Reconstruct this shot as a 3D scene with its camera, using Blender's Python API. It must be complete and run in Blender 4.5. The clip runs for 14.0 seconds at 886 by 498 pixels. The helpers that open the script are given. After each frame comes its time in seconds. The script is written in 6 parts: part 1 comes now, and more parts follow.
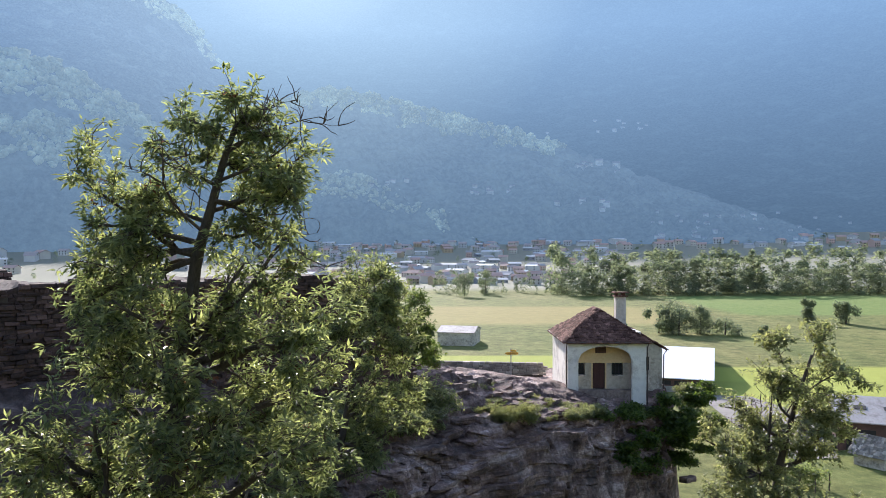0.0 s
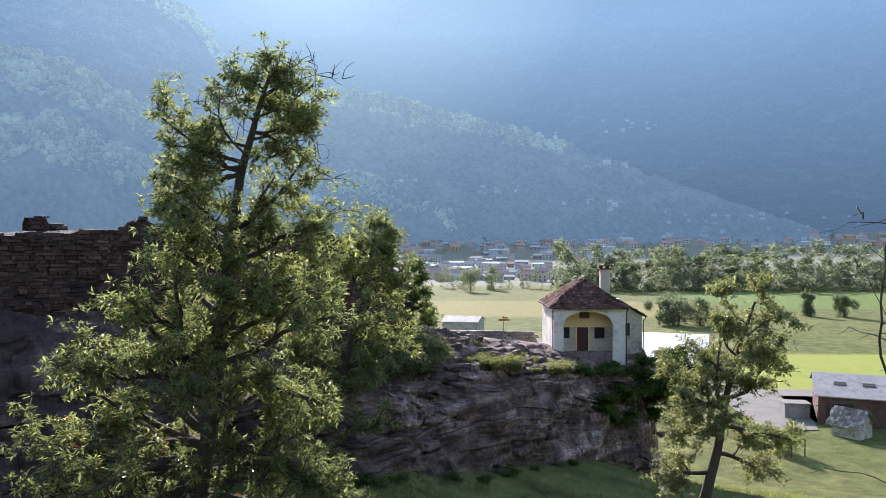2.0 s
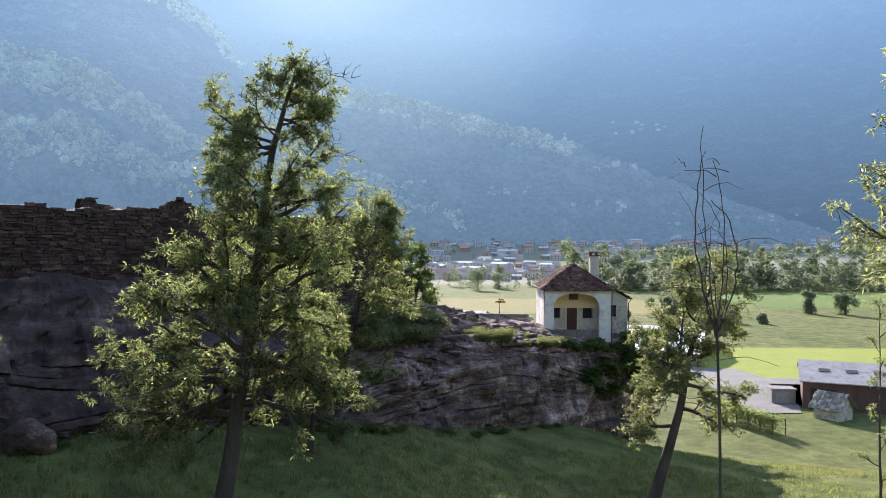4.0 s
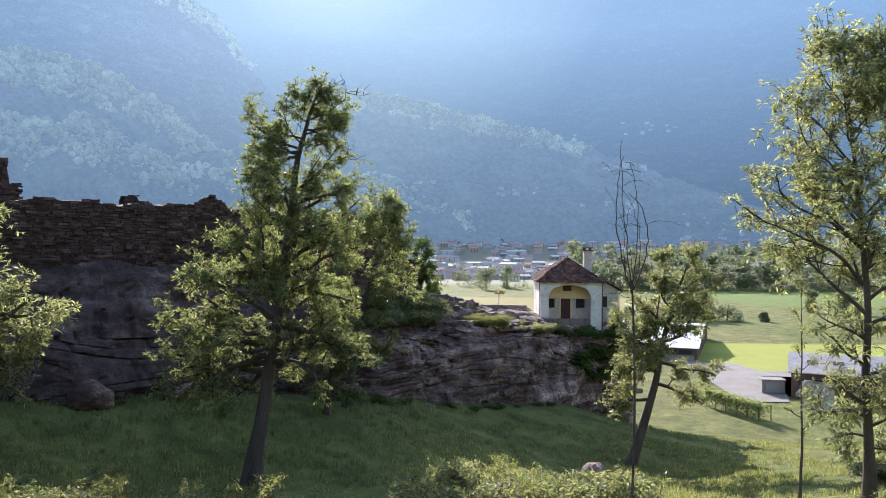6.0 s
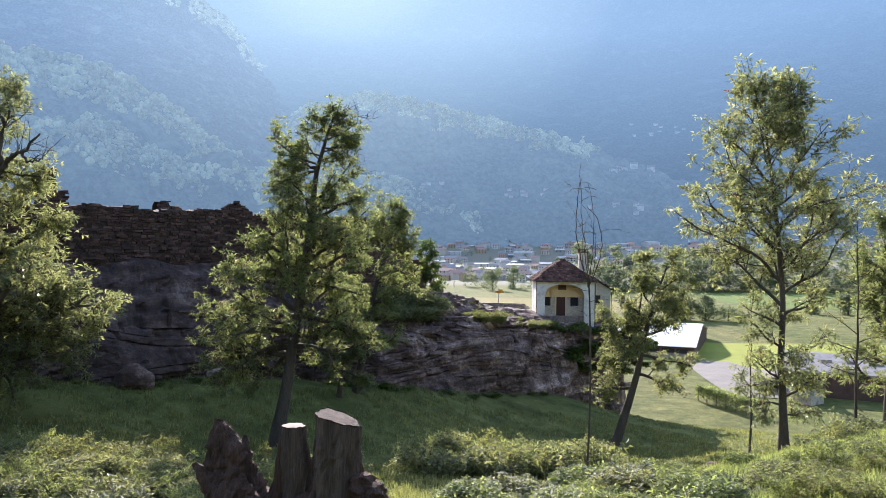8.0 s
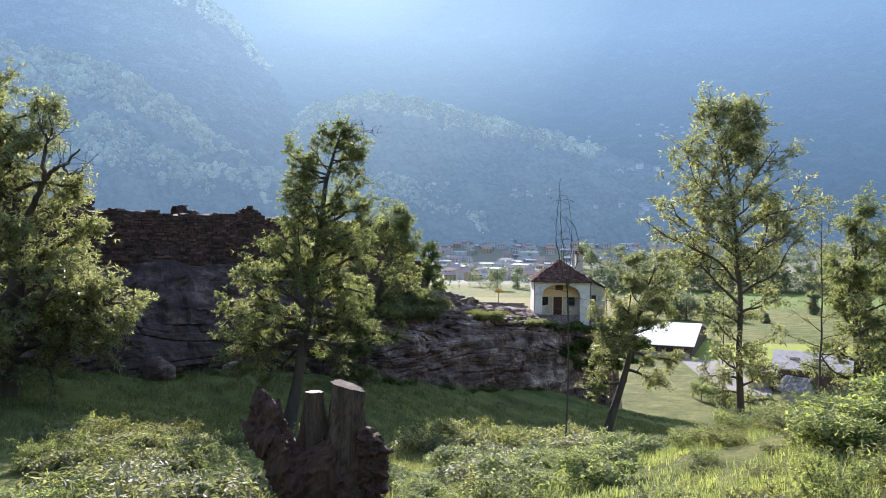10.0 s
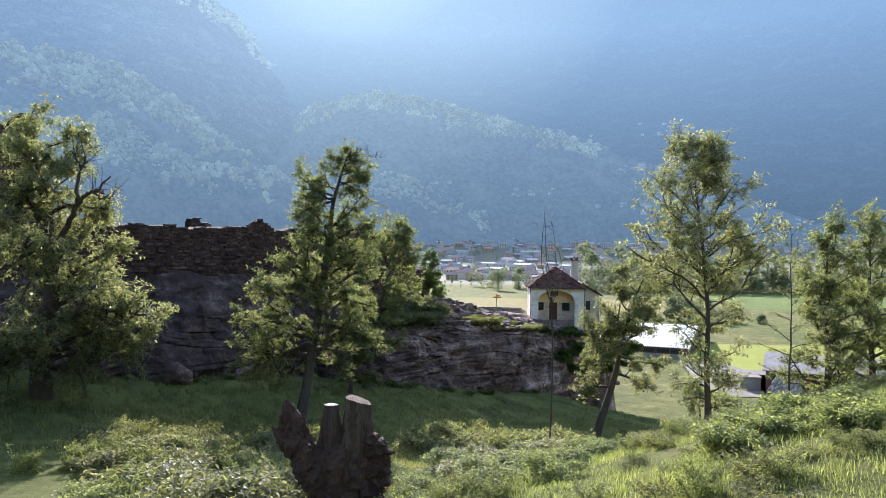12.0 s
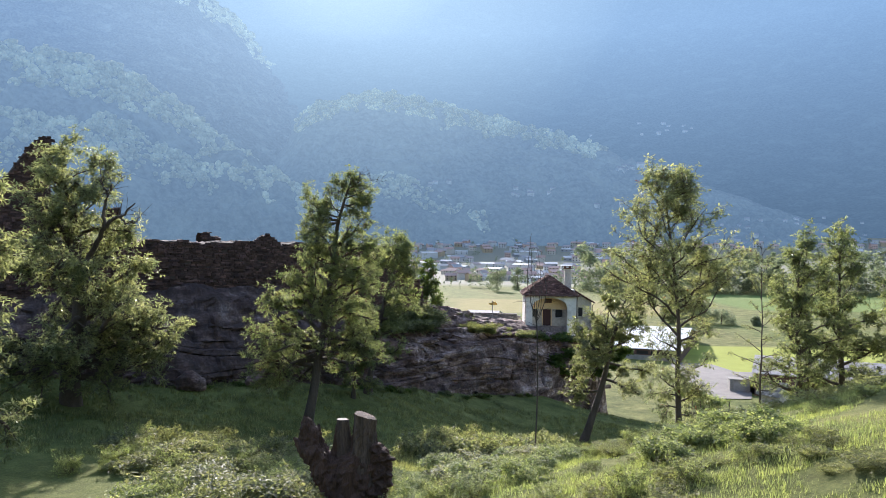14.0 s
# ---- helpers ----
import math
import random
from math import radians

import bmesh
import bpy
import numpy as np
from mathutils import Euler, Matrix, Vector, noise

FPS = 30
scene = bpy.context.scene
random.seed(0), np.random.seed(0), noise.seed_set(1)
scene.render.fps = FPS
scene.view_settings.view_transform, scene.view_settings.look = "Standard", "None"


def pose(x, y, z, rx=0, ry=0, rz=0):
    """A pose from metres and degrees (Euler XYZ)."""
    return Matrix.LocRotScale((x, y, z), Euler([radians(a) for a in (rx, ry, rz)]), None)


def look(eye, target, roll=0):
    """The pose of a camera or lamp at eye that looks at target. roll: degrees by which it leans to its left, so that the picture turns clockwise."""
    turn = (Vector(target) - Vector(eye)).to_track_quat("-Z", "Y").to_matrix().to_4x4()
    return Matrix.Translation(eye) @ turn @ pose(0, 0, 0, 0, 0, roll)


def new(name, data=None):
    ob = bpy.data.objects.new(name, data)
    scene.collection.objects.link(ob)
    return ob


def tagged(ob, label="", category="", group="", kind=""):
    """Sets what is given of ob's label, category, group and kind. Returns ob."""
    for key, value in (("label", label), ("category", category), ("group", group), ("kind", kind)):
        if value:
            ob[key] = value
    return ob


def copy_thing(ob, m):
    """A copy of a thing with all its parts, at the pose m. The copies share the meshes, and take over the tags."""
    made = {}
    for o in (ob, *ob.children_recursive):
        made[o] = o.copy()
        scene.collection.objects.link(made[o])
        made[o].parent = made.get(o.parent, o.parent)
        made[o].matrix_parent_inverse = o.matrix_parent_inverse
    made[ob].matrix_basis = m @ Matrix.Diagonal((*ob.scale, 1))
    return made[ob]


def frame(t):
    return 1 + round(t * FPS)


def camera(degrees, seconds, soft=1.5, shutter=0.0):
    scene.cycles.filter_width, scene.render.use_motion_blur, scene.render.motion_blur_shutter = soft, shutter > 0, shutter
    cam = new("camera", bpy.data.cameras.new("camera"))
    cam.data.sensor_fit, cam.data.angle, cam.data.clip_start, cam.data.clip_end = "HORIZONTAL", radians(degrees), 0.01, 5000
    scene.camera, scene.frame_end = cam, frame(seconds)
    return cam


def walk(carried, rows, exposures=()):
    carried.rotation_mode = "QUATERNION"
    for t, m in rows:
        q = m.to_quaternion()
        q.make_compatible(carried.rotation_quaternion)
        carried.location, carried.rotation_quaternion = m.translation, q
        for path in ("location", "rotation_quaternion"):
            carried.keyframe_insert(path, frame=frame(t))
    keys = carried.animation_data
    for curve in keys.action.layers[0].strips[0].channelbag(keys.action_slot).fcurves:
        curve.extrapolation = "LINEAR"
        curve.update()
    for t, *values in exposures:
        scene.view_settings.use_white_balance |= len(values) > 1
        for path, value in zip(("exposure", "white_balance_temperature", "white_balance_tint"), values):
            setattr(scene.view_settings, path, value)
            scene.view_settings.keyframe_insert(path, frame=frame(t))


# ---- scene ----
cam = camera(61.2, 14.0, 0.9)
METRES, EYE, TILT, LEAN, TURN = 36.0, 25.0, 0.0, 0.0, 0.0
ROWS = [
    (0.0, 0.0, 0.0, 0.0, 0.0, 0.0, -0.0),
    (0.5, 0.0061, -0.0419, -0.0166, 0.15, 0.03, -0.03),
    (1.0, 0.0125, -0.0829, -0.035, 0.3, 0.02, 0.02),
    (1.5, 0.0197, -0.1245, -0.0511, 0.47, 0.01, -0.04),
    (2.0, 0.0268, -0.166, -0.0653, 0.63, 0.01, -0.1),
    (2.5, 0.0336, -0.208, -0.0769, 0.8, 0.05, -0.17),
    (3.0, 0.04, -0.2502, -0.0872, 0.98, 0.06, -0.22),
    (3.5, 0.0462, -0.292, -0.0965, 1.15, 0.09, -0.28),
    (4.0, 0.0524, -0.3337, -0.1059, 1.34, 0.12, -0.3),
    (6.5, 0.0812, -0.5428, -0.1245, 2.28, 0.22, -0.43),
    (7.0, 0.0871, -0.584, -0.1242, 2.46, 0.25, -0.5),
    (7.5, 0.0919, -0.6226, -0.1233, 2.6, 0.24, -0.54),
    (8.0, 0.096, -0.6552, -0.1231, 2.71, 0.25, -0.59),
    (10.5, 0.1165, -0.7828, -0.112, 3.21, 0.18, -0.78),
    (11.0, 0.1194, -0.8081, -0.1052, 3.25, 0.15, -0.79),
    (11.5, 0.1223, -0.8331, -0.0974, 3.28, 0.13, -0.81),
    (12.0, 0.1251, -0.8584, -0.0883, 3.3, 0.11, -0.83),
    (12.5, 0.1281, -0.8842, -0.0793, 3.32, 0.09, -0.82),
    (13.0, 0.1311, -0.9104, -0.0707, 3.32, 0.07, -0.83),
    (13.5, 0.1336, -0.9363, -0.0627, 3.29, 0.08, -0.82),
    (14.0, 0.1364, -0.9622, -0.054, 3.27, 0.05, -0.82),
]
walk(cam, [(t, pose(0, 0, EYE, TILT, LEAN, TURN) @ pose(METRES * x, METRES * y, METRES * z, 90 + pitch, roll, yaw)) for t, x, y, z, yaw, pitch, roll in ROWS], [(0.0, 0.96, 6000, 20), (3.0, 0.98, 6000, 20), (6.5, 1.1, 6050, 22), (8.0, 1.1, 6050, 22), (10.5, 1.05, 6000, 20), (14.0, 1.03, 6000, 20)])

from mathutils.bvhtree import BVHTree

# ---- world and sun ----
SUN_ELEVATION, SUN_LEFT = 23.4, 10.5          # degrees above the horizon, and left of straight ahead
world = bpy.data.worlds.new("sky")
scene.world = world
world.use_nodes = True
wn = world.node_tree.nodes
sky = wn.new("ShaderNodeTexSky")
sky.sky_type, sky.sun_disc = "NISHITA", False
sky.sun_elevation, sky.sun_rotation = radians(SUN_ELEVATION), radians(-SUN_LEFT)
sky.air_density, sky.dust_density = 1.3, 1.0
wn["Background"].inputs["Strength"].default_value = 0.145
world.node_tree.links.new(sky.outputs[0], wn["Background"].inputs[0])
sun = new("sun", bpy.data.lights.new("sun", "SUN"))
sun.data.energy, sun.data.angle, sun.data.color = 5.0, radians(0.6), (1.0, 0.93, 0.80)
sun_way = Vector((-math.sin(radians(SUN_LEFT)) * math.cos(radians(SUN_ELEVATION)),
                  math.cos(radians(SUN_LEFT)) * math.cos(radians(SUN_ELEVATION)), math.sin(radians(SUN_ELEVATION))))
sun.matrix_world = look(sun_way * 300, (0, 0, 0))


# ---- material kit ----
def nodes_of(name):
    m = bpy.data.materials.new(name)
    m.use_nodes = True
    nt = m.node_tree
    return m, nt, nt.nodes, nt.links, nt.nodes["Principled BSDF"]


def coords(nt, stretch=(1, 1, 1)):
    geo = nt.nodes.new("ShaderNodeNewGeometry")
    mp = nt.nodes.new("ShaderNodeMapping")
    mp.inputs["Scale"].default_value = stretch
    nt.links.new(geo.outputs["Position"], mp.inputs[0])
    return mp.outputs[0]


def tex(nt, vec, scale, detail=5.0, rough=0.6, kind="ShaderNodeTexNoise"):
    n = nt.nodes.new(kind)
    n.inputs["Scale"].default_value = scale
    if kind == "ShaderNodeTexNoise":
        n.inputs["Detail"].default_value, n.inputs["Roughness"].default_value = detail, rough
    nt.links.new(vec, n.inputs["Vector"])
    return n.outputs[0]


def ramp(nt, fac, stops):
    r = nt.nodes.new("ShaderNodeValToRGB")
    while len(r.color_ramp.elements) < len(stops):
        r.color_ramp.elements.new(0.5)
    for e, (p, c) in zip(r.color_ramp.elements, stops):
        e.position, e.color = p, (*c, 1) if len(c) == 3 else c
    nt.links.new(fac, r.inputs[0])
    return r.outputs[0]


def blend(nt, fac, a, b, mode="MIX"):
    m = nt.nodes.new("ShaderNodeMix")
    m.data_type, m.blend_type = "RGBA", mode
    for sock, val in ((m.inputs[0], fac), (m.inputs[6], a), (m.inputs[7], b)):
        if hasattr(val, "is_output"):
            nt.links.new(val, sock)
        else:
            sock.default_value = val if isinstance(val, (int, float)) else (*val, 1)
    return m.outputs[2]


def bump(nt, bsdf, height, strength, distance):
    b = nt.nodes.new("ShaderNodeBump")
    b.inputs["Strength"].default_value, b.inputs["Distance"].default_value = strength, distance
    nt.links.new(height, b.inputs["Height"])
    nt.links.new(b.outputs[0], bsdf.inputs["Normal"])


def vary(nt, col, lo, hi, island=False):
    """Brightness that differs from piece to piece."""
    if island:
        rnd = nt.nodes.new("ShaderNodeNewGeometry").outputs["Random Per Island"]
    else:
        rnd = nt.nodes.new("ShaderNodeObjectInfo").outputs["Random"]
    return blend(nt, 1.0, col, ramp(nt, rnd, [(0, (lo,) * 3), (0.8, ((lo + hi) / 2,) * 3), (1, (hi,) * 3)]), "MULTIPLY")


def surface(name, dark, light, scale=2.0, rough=0.85, relief=0.3, depth=0.02, stretch=(1, 1, 1), stain=None, piece=None):
    """A rough surface: large blotches and fine grain between two colours, with relief."""
    m, nt, n, ln, b = nodes_of(name)
    v = coords(nt, stretch)
    big = tex(nt, v, scale * 0.25, 4)
    fine = tex(nt, v, scale * 4, 6, 0.7)
    mixed = nt.nodes.new("ShaderNodeMath")
    mixed.operation = "MULTIPLY_ADD"
    ln.new(fine, mixed.inputs[0])
    mixed.inputs[1].default_value = 0.55
    half = nt.nodes.new("ShaderNodeMath")
    half.operation = "MULTIPLY"
    half.inputs[1].default_value = 0.55
    ln.new(big, half.inputs[0])
    ln.new(half.outputs[0], mixed.inputs[2])
    col = ramp(nt, mixed.outputs[0], [(0.36, dark), (0.7, light)])
    if stain:
        col = blend(nt, ramp(nt, tex(nt, v, scale * 0.6, 6, 0.75), [(0.5, (0, 0, 0)), (0.68, (1, 1, 1))]), col, stain)
    if piece == "object":
        col = vary(nt, col, 0.5, 1.7)
    elif piece == "island":
        col = vary(nt, col, 0.5, 1.7, True)
    ln.new(col, b.inputs["Base Color"])
    b.inputs["Roughness"].default_value = rough
    bump(nt, b, fine, relief, depth)
    return m


def leaf_material(name, dark, light, through_light, gloss=0.38):
    """Leaves let light through, so those against the sun shine yellow-green."""
    m, nt, n, ln, b = nodes_of(name)
    geo = n.new("ShaderNodeNewGeometry")
    col = ramp(nt, geo.outputs["Random Per Island"], [(0.0, dark), (0.75, light), (1.0, [c * 1.25 for c in light])])
    big = tex(nt, coords(nt), 0.7, 3)
    col = blend(nt, 1.0, col, ramp(nt, big, [(0.3, (0.75, 0.8, 0.8)), (0.7, (1.2, 1.15, 0.95))]), "MULTIPLY")
    ln.new(col, b.inputs["Base Color"])
    b.inputs["Roughness"].default_value = gloss
    b.inputs["Specular IOR Level"].default_value = 0.5
    tr = n.new("ShaderNodeBsdfTranslucent")
    ln.new(blend(nt, 1.0, col, through_light, "MULTIPLY"), tr.inputs[0])
    mx = n.new("ShaderNodeMixShader")
    mx.inputs[0].default_value = 0.62
    ln.new(b.outputs[0], mx.inputs[1])
    ln.new(tr.outputs[0], mx.inputs[2])
    ln.new(mx.outputs[0], n["Material Output"].inputs[0])
    return m


GLOW_WAY = (-0.17, 0.885, 0.435)             # where the painted sun glow on the slopes is brightest


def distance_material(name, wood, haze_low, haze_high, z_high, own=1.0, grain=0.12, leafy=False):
    """Far wooded slopes: kilometres of lit summer haze painted on as emission by height."""
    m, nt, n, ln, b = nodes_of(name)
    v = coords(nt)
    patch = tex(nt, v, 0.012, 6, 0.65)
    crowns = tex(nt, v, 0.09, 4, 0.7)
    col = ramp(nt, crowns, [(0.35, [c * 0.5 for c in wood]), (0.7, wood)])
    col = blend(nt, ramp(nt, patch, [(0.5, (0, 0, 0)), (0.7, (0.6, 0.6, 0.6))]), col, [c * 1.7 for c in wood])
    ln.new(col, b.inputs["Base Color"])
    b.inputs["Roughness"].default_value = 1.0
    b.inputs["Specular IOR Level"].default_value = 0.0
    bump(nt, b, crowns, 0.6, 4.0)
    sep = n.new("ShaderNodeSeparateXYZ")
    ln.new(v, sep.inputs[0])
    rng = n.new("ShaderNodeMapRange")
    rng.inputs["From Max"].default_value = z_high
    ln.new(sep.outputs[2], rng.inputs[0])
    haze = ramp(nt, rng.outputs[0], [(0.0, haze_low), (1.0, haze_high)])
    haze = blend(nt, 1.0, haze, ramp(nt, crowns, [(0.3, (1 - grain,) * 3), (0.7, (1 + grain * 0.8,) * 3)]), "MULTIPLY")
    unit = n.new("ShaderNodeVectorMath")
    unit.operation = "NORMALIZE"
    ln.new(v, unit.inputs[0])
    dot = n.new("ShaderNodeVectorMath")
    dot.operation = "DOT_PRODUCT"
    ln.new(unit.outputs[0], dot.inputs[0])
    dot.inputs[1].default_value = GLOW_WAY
    # painted sun glow: the emission brightens and warms towards GLOW_WAY
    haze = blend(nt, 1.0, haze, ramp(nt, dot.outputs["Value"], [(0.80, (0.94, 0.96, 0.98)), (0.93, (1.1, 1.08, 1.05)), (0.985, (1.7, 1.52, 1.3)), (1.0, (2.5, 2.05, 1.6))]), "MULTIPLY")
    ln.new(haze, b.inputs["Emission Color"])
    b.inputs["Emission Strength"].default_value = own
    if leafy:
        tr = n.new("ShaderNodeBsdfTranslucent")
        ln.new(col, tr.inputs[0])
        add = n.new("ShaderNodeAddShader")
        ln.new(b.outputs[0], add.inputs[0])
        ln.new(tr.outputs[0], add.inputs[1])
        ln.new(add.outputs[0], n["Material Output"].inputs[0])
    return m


# ---- mesh kit ----
def lattice(p, seed=0):
    """Smooth random values in 0..1 at the points p (N, 3)."""
    f = np.floor(p)
    w = p - f
    w = w * w * (3 - 2 * w)
    f = f.astype(np.int64)
    total = np.zeros(len(p))
    for i in (0, 1):
        for j in (0, 1):
            for k in (0, 1):
                h = (f[:, 0] + i) * 374761393 + (f[:, 1] + j) * 668265263 + (f[:, 2] + k) * 2147483647 + seed * 974634777
                h = (h ^ (h >> 13)) * 1274126177
                h = ((h ^ (h >> 16)) & 0xFFFF) / 65535.0
                total += h * (w[:, 0] if i else 1 - w[:, 0]) * (w[:, 1] if j else 1 - w[:, 1]) * (w[:, 2] if k else 1 - w[:, 2])
    return total


def cloud(p, octaves=4, seed=0):
    """Fractal noise about 0, within -1..1."""
    out, amp = np.zeros(len(p)), 0.5
    for o in range(octaves):
        out += amp * (lattice(p * 2.0 ** o + 17.3 * o, seed + o) * 2 - 1)
        amp *= 0.5
    return out


def smooth(a, b, v):
    t = np.clip((v - a) / (b - a), 0, 1)
    return t * t * (3 - 2 * t)


def mesh_of(name, verts, faces, material, shade=False):
    """A mesh from arrays; faces (N, 3) or (N, 4)."""
    verts, faces = np.asarray(verts, np.float32), np.asarray(faces, np.int32)
    me = bpy.data.meshes.new(name)
    me.vertices.add(len(verts))
    me.vertices.foreach_set("co", verts.ravel())
    k = faces.shape[1]
    me.loops.add(faces.size)
    me.loops.foreach_set("vertex_index", faces.ravel())
    me.polygons.add(len(faces))
    me.polygons.foreach_set("loop_start", np.arange(0, faces.size, k, dtype=np.int32))
    me.polygons.foreach_set("use_smooth", np.full(len(faces), shade))
    me.update(calc_edges=True)
    me.validate()
    me.materials.append(material)
    return me


def sheet(nu, nv):
    """Quads of a grid of nu by nv points, rows along v."""
    i = np.arange((nu - 1) * (nv - 1))
    a = (i // (nv - 1)) * nv + i % (nv - 1)
    return np.stack([a, a + nv, a + nv + 1, a + 1], 1)


def part(name, bm, material, parent=None, label="", shade=False):
    """Links a bmesh (or a mesh) as one object, under a thing or a part."""
    if isinstance(bm, bmesh.types.BMesh):
        me = bpy.data.meshes.new(name)
        bm.to_mesh(me)
        bm.free()
        me.materials.append(material)
        if shade:
            me.polygons.foreach_set("use_smooth", [True] * len(me.polygons))
    else:
        me = bm
    ob = new(name, me)
    ob.parent = parent
    return tagged(ob, label)


def empty(name, m, label, category, group="", kind=""):
    ob = new(name)
    ob.empty_display_size = 0.2
    ob.matrix_world = m
    return tagged(ob, label, category, group, kind)


def block(bm, x0, x1, y0, y1, z0, z1, bevel=0.0, rough=0.0):
    """A box from its bounds, with eased or uneven edges."""
    r = bmesh.ops.create_cube(bm, size=1.0)
    vs = r["verts"]
    for v in vs:
        v.co = Vector(((x0 + x1) / 2 + v.co.x * (x1 - x0), (y0 + y1) / 2 + v.co.y * (y1 - y0), (z0 + z1) / 2 + v.co.z * (z1 - z0)))
        if rough:
            v.co += Vector((random.uniform(-rough, rough), random.uniform(-rough, rough), random.uniform(-rough, rough)))
    if bevel:
        es = list({e for v in vs for e in v.link_edges})
        bmesh.ops.bevel(bm, geom=es, offset=bevel, segments=1, affect="EDGES")
    return bm


def box(*a, **k):
    return block(bmesh.new(), *a, **k)


def tube(path, radii, sides=7):
    """Verts and quads of a tube along a path (N, 3)."""
    path, radii = np.asarray(path, float), np.asarray(radii, float)
    t = np.gradient(path, axis=0)
    t /= np.linalg.norm(t, axis=1)[:, None] + 1e-9
    ref = np.where(np.abs(t[:, 2:3]) > 0.9, np.array([[1.0, 0, 0]]), np.array([[0, 0, 1.0]]))
    u = np.cross(t, ref)
    u /= np.linalg.norm(u, axis=1)[:, None] + 1e-9
    w = np.cross(t, u)
    ang = np.arange(sides) * 2 * np.pi / sides
    ring = path[:, None] + radii[:, None, None] * (np.cos(ang)[None, :, None] * u[:, None] + np.sin(ang)[None, :, None] * w[:, None])
    i = np.arange((len(path) - 1) * sides)
    r, s = i // sides, i % sides
    q = np.stack([r * sides + s, r * sides + (s + 1) % sides, (r + 1) * sides + (s + 1) % sides, (r + 1) * sides + s], 1)
    return ring.reshape(-1, 3), q


def joined(pieces):
    vs, fs, n = [], [], 0
    for v, f in pieces:
        vs.append(v)
        fs.append(f + n)
        n += len(v)
    return np.concatenate(vs), np.concatenate(fs)


# ---- materials ----
def rock_material(name="layered_gneiss", painted_shade=0.0):
    m, nt, n, ln, b = nodes_of(name)
    v = coords(nt, (0.55, 0.55, 1.9))
    warp = n.new("ShaderNodeVectorMath")
    warp.operation = "MULTIPLY_ADD"
    wn2 = n.new("ShaderNodeTexNoise")
    wn2.inputs["Scale"].default_value = 0.7
    ln.new(v, wn2.inputs["Vector"])
    ln.new(wn2.outputs["Color"], warp.inputs[0])
    warp.inputs[1].default_value = (0.9, 0.9, 0.9)
    ln.new(v, warp.inputs[2])
    cells = n.new("ShaderNodeTexVoronoi")
    cells.inputs["Scale"].default_value = 0.9
    ln.new(warp.outputs[0], cells.inputs["Vector"])
    crack = n.new("ShaderNodeTexVoronoi")
    crack.feature = "DISTANCE_TO_EDGE"
    crack.inputs["Scale"].default_value = 0.9
    ln.new(warp.outputs[0], crack.inputs["Vector"])
    beds = tex(nt, coords(nt, (0.14, 0.14, 1.7)), 1.0, 6, 0.75)
    blot = tex(nt, coords(nt, (0.8, 0.8, 1.0)), 0.55, 7, 0.72)
    col = ramp(nt, blend(nt, 0.6, beds, blot), [(0.35, (0.055, 0.033, 0.028)), (0.46, (0.13, 0.08, 0.068)), (0.545, (0.3, 0.212, 0.184)), (0.63, (0.6, 0.49, 0.45))])
    col = blend(nt, 0.7, col, ramp(nt, cells.outputs["Color"], [(0.1, (0.55, 0.52, 0.5)), (0.9, (1.5, 1.45, 1.4))]), "MULTIPLY")
    grain = tex(nt, coords(nt), 5.0, 6, 0.75)
    col = blend(nt, 1.0, col, ramp(nt, grain, [(0.3, (0.55, 0.53, 0.52)), (0.7, (1.4, 1.4, 1.4))]), "MULTIPLY")
    col = blend(nt, ramp(nt, tex(nt, coords(nt, (1, 1, 0.3)), 0.9, 6, 0.75), [(0.48, (0, 0, 0)), (0.64, (0.8, 0.8, 0.8))]), col, (0.045, 0.034, 0.031))
    # dark blotches put the left cliff's shade into the rock colour
    if painted_shade:
        col = blend(nt, ramp(nt, tex(nt, coords(nt, (1, 1, 0.5)), 0.5, 6, 0.7), [(0.3, (painted_shade,) * 3), (0.65, (0.35,) * 3)]), col, (0.04, 0.026, 0.024))
    ln.new(col, b.inputs["Base Color"])
    b.inputs["Roughness"].default_value = 0.9
    high = n.new("ShaderNodeMath")
    high.operation = "MULTIPLY_ADD"
    ln.new(crack.outputs["Distance"], high.inputs[0])
    high.inputs[1].default_value = 0.6
    ln.new(grain, high.inputs[2])
    bump(nt, b, high.outputs[0], 0.9, 0.15)
    return m


M_ROCK = rock_material()
M_ROCK_SHADED = rock_material("shade_dark_gneiss", 0.92)
M_STONE = surface("ruin_masonry", (0.046, 0.026, 0.022), (0.145, 0.084, 0.068), 3.0, 0.95, 0.5, 0.03, piece="island")
M_STONE_PIECE = surface("ruin_stone", (0.046, 0.026, 0.022), (0.145, 0.084, 0.068), 3.0, 0.95, 0.5, 0.03, piece="object")
M_PALE_STONE = surface("pale_wall_stone", (0.16, 0.14, 0.12), (0.4, 0.36, 0.31), 3.0, 0.95, 0.5, 0.03, piece="object")
M_MORTAR = surface("ruin_mortar", (0.05, 0.036, 0.03), (0.10, 0.075, 0.062), 4.0, 1.0, 0.5, 0.03)
M_PLASTER = surface("weathered_white_plaster", (0.74, 0.69, 0.60), (0.88, 0.84, 0.76), 0.8, 0.9, 0.15, 0.01, stain=(0.46, 0.41, 0.36))
M_OCHRE = surface("faded_ochre_plaster", (0.72, 0.49, 0.24), (0.88, 0.66, 0.36), 1.5, 0.9, 0.15, 0.01)
M_PALE = surface("pale_ochre_plaster", (0.46, 0.38, 0.29), (0.68, 0.58, 0.45), 1.2, 0.9, 0.15, 0.01, stain=(0.3, 0.24, 0.19))
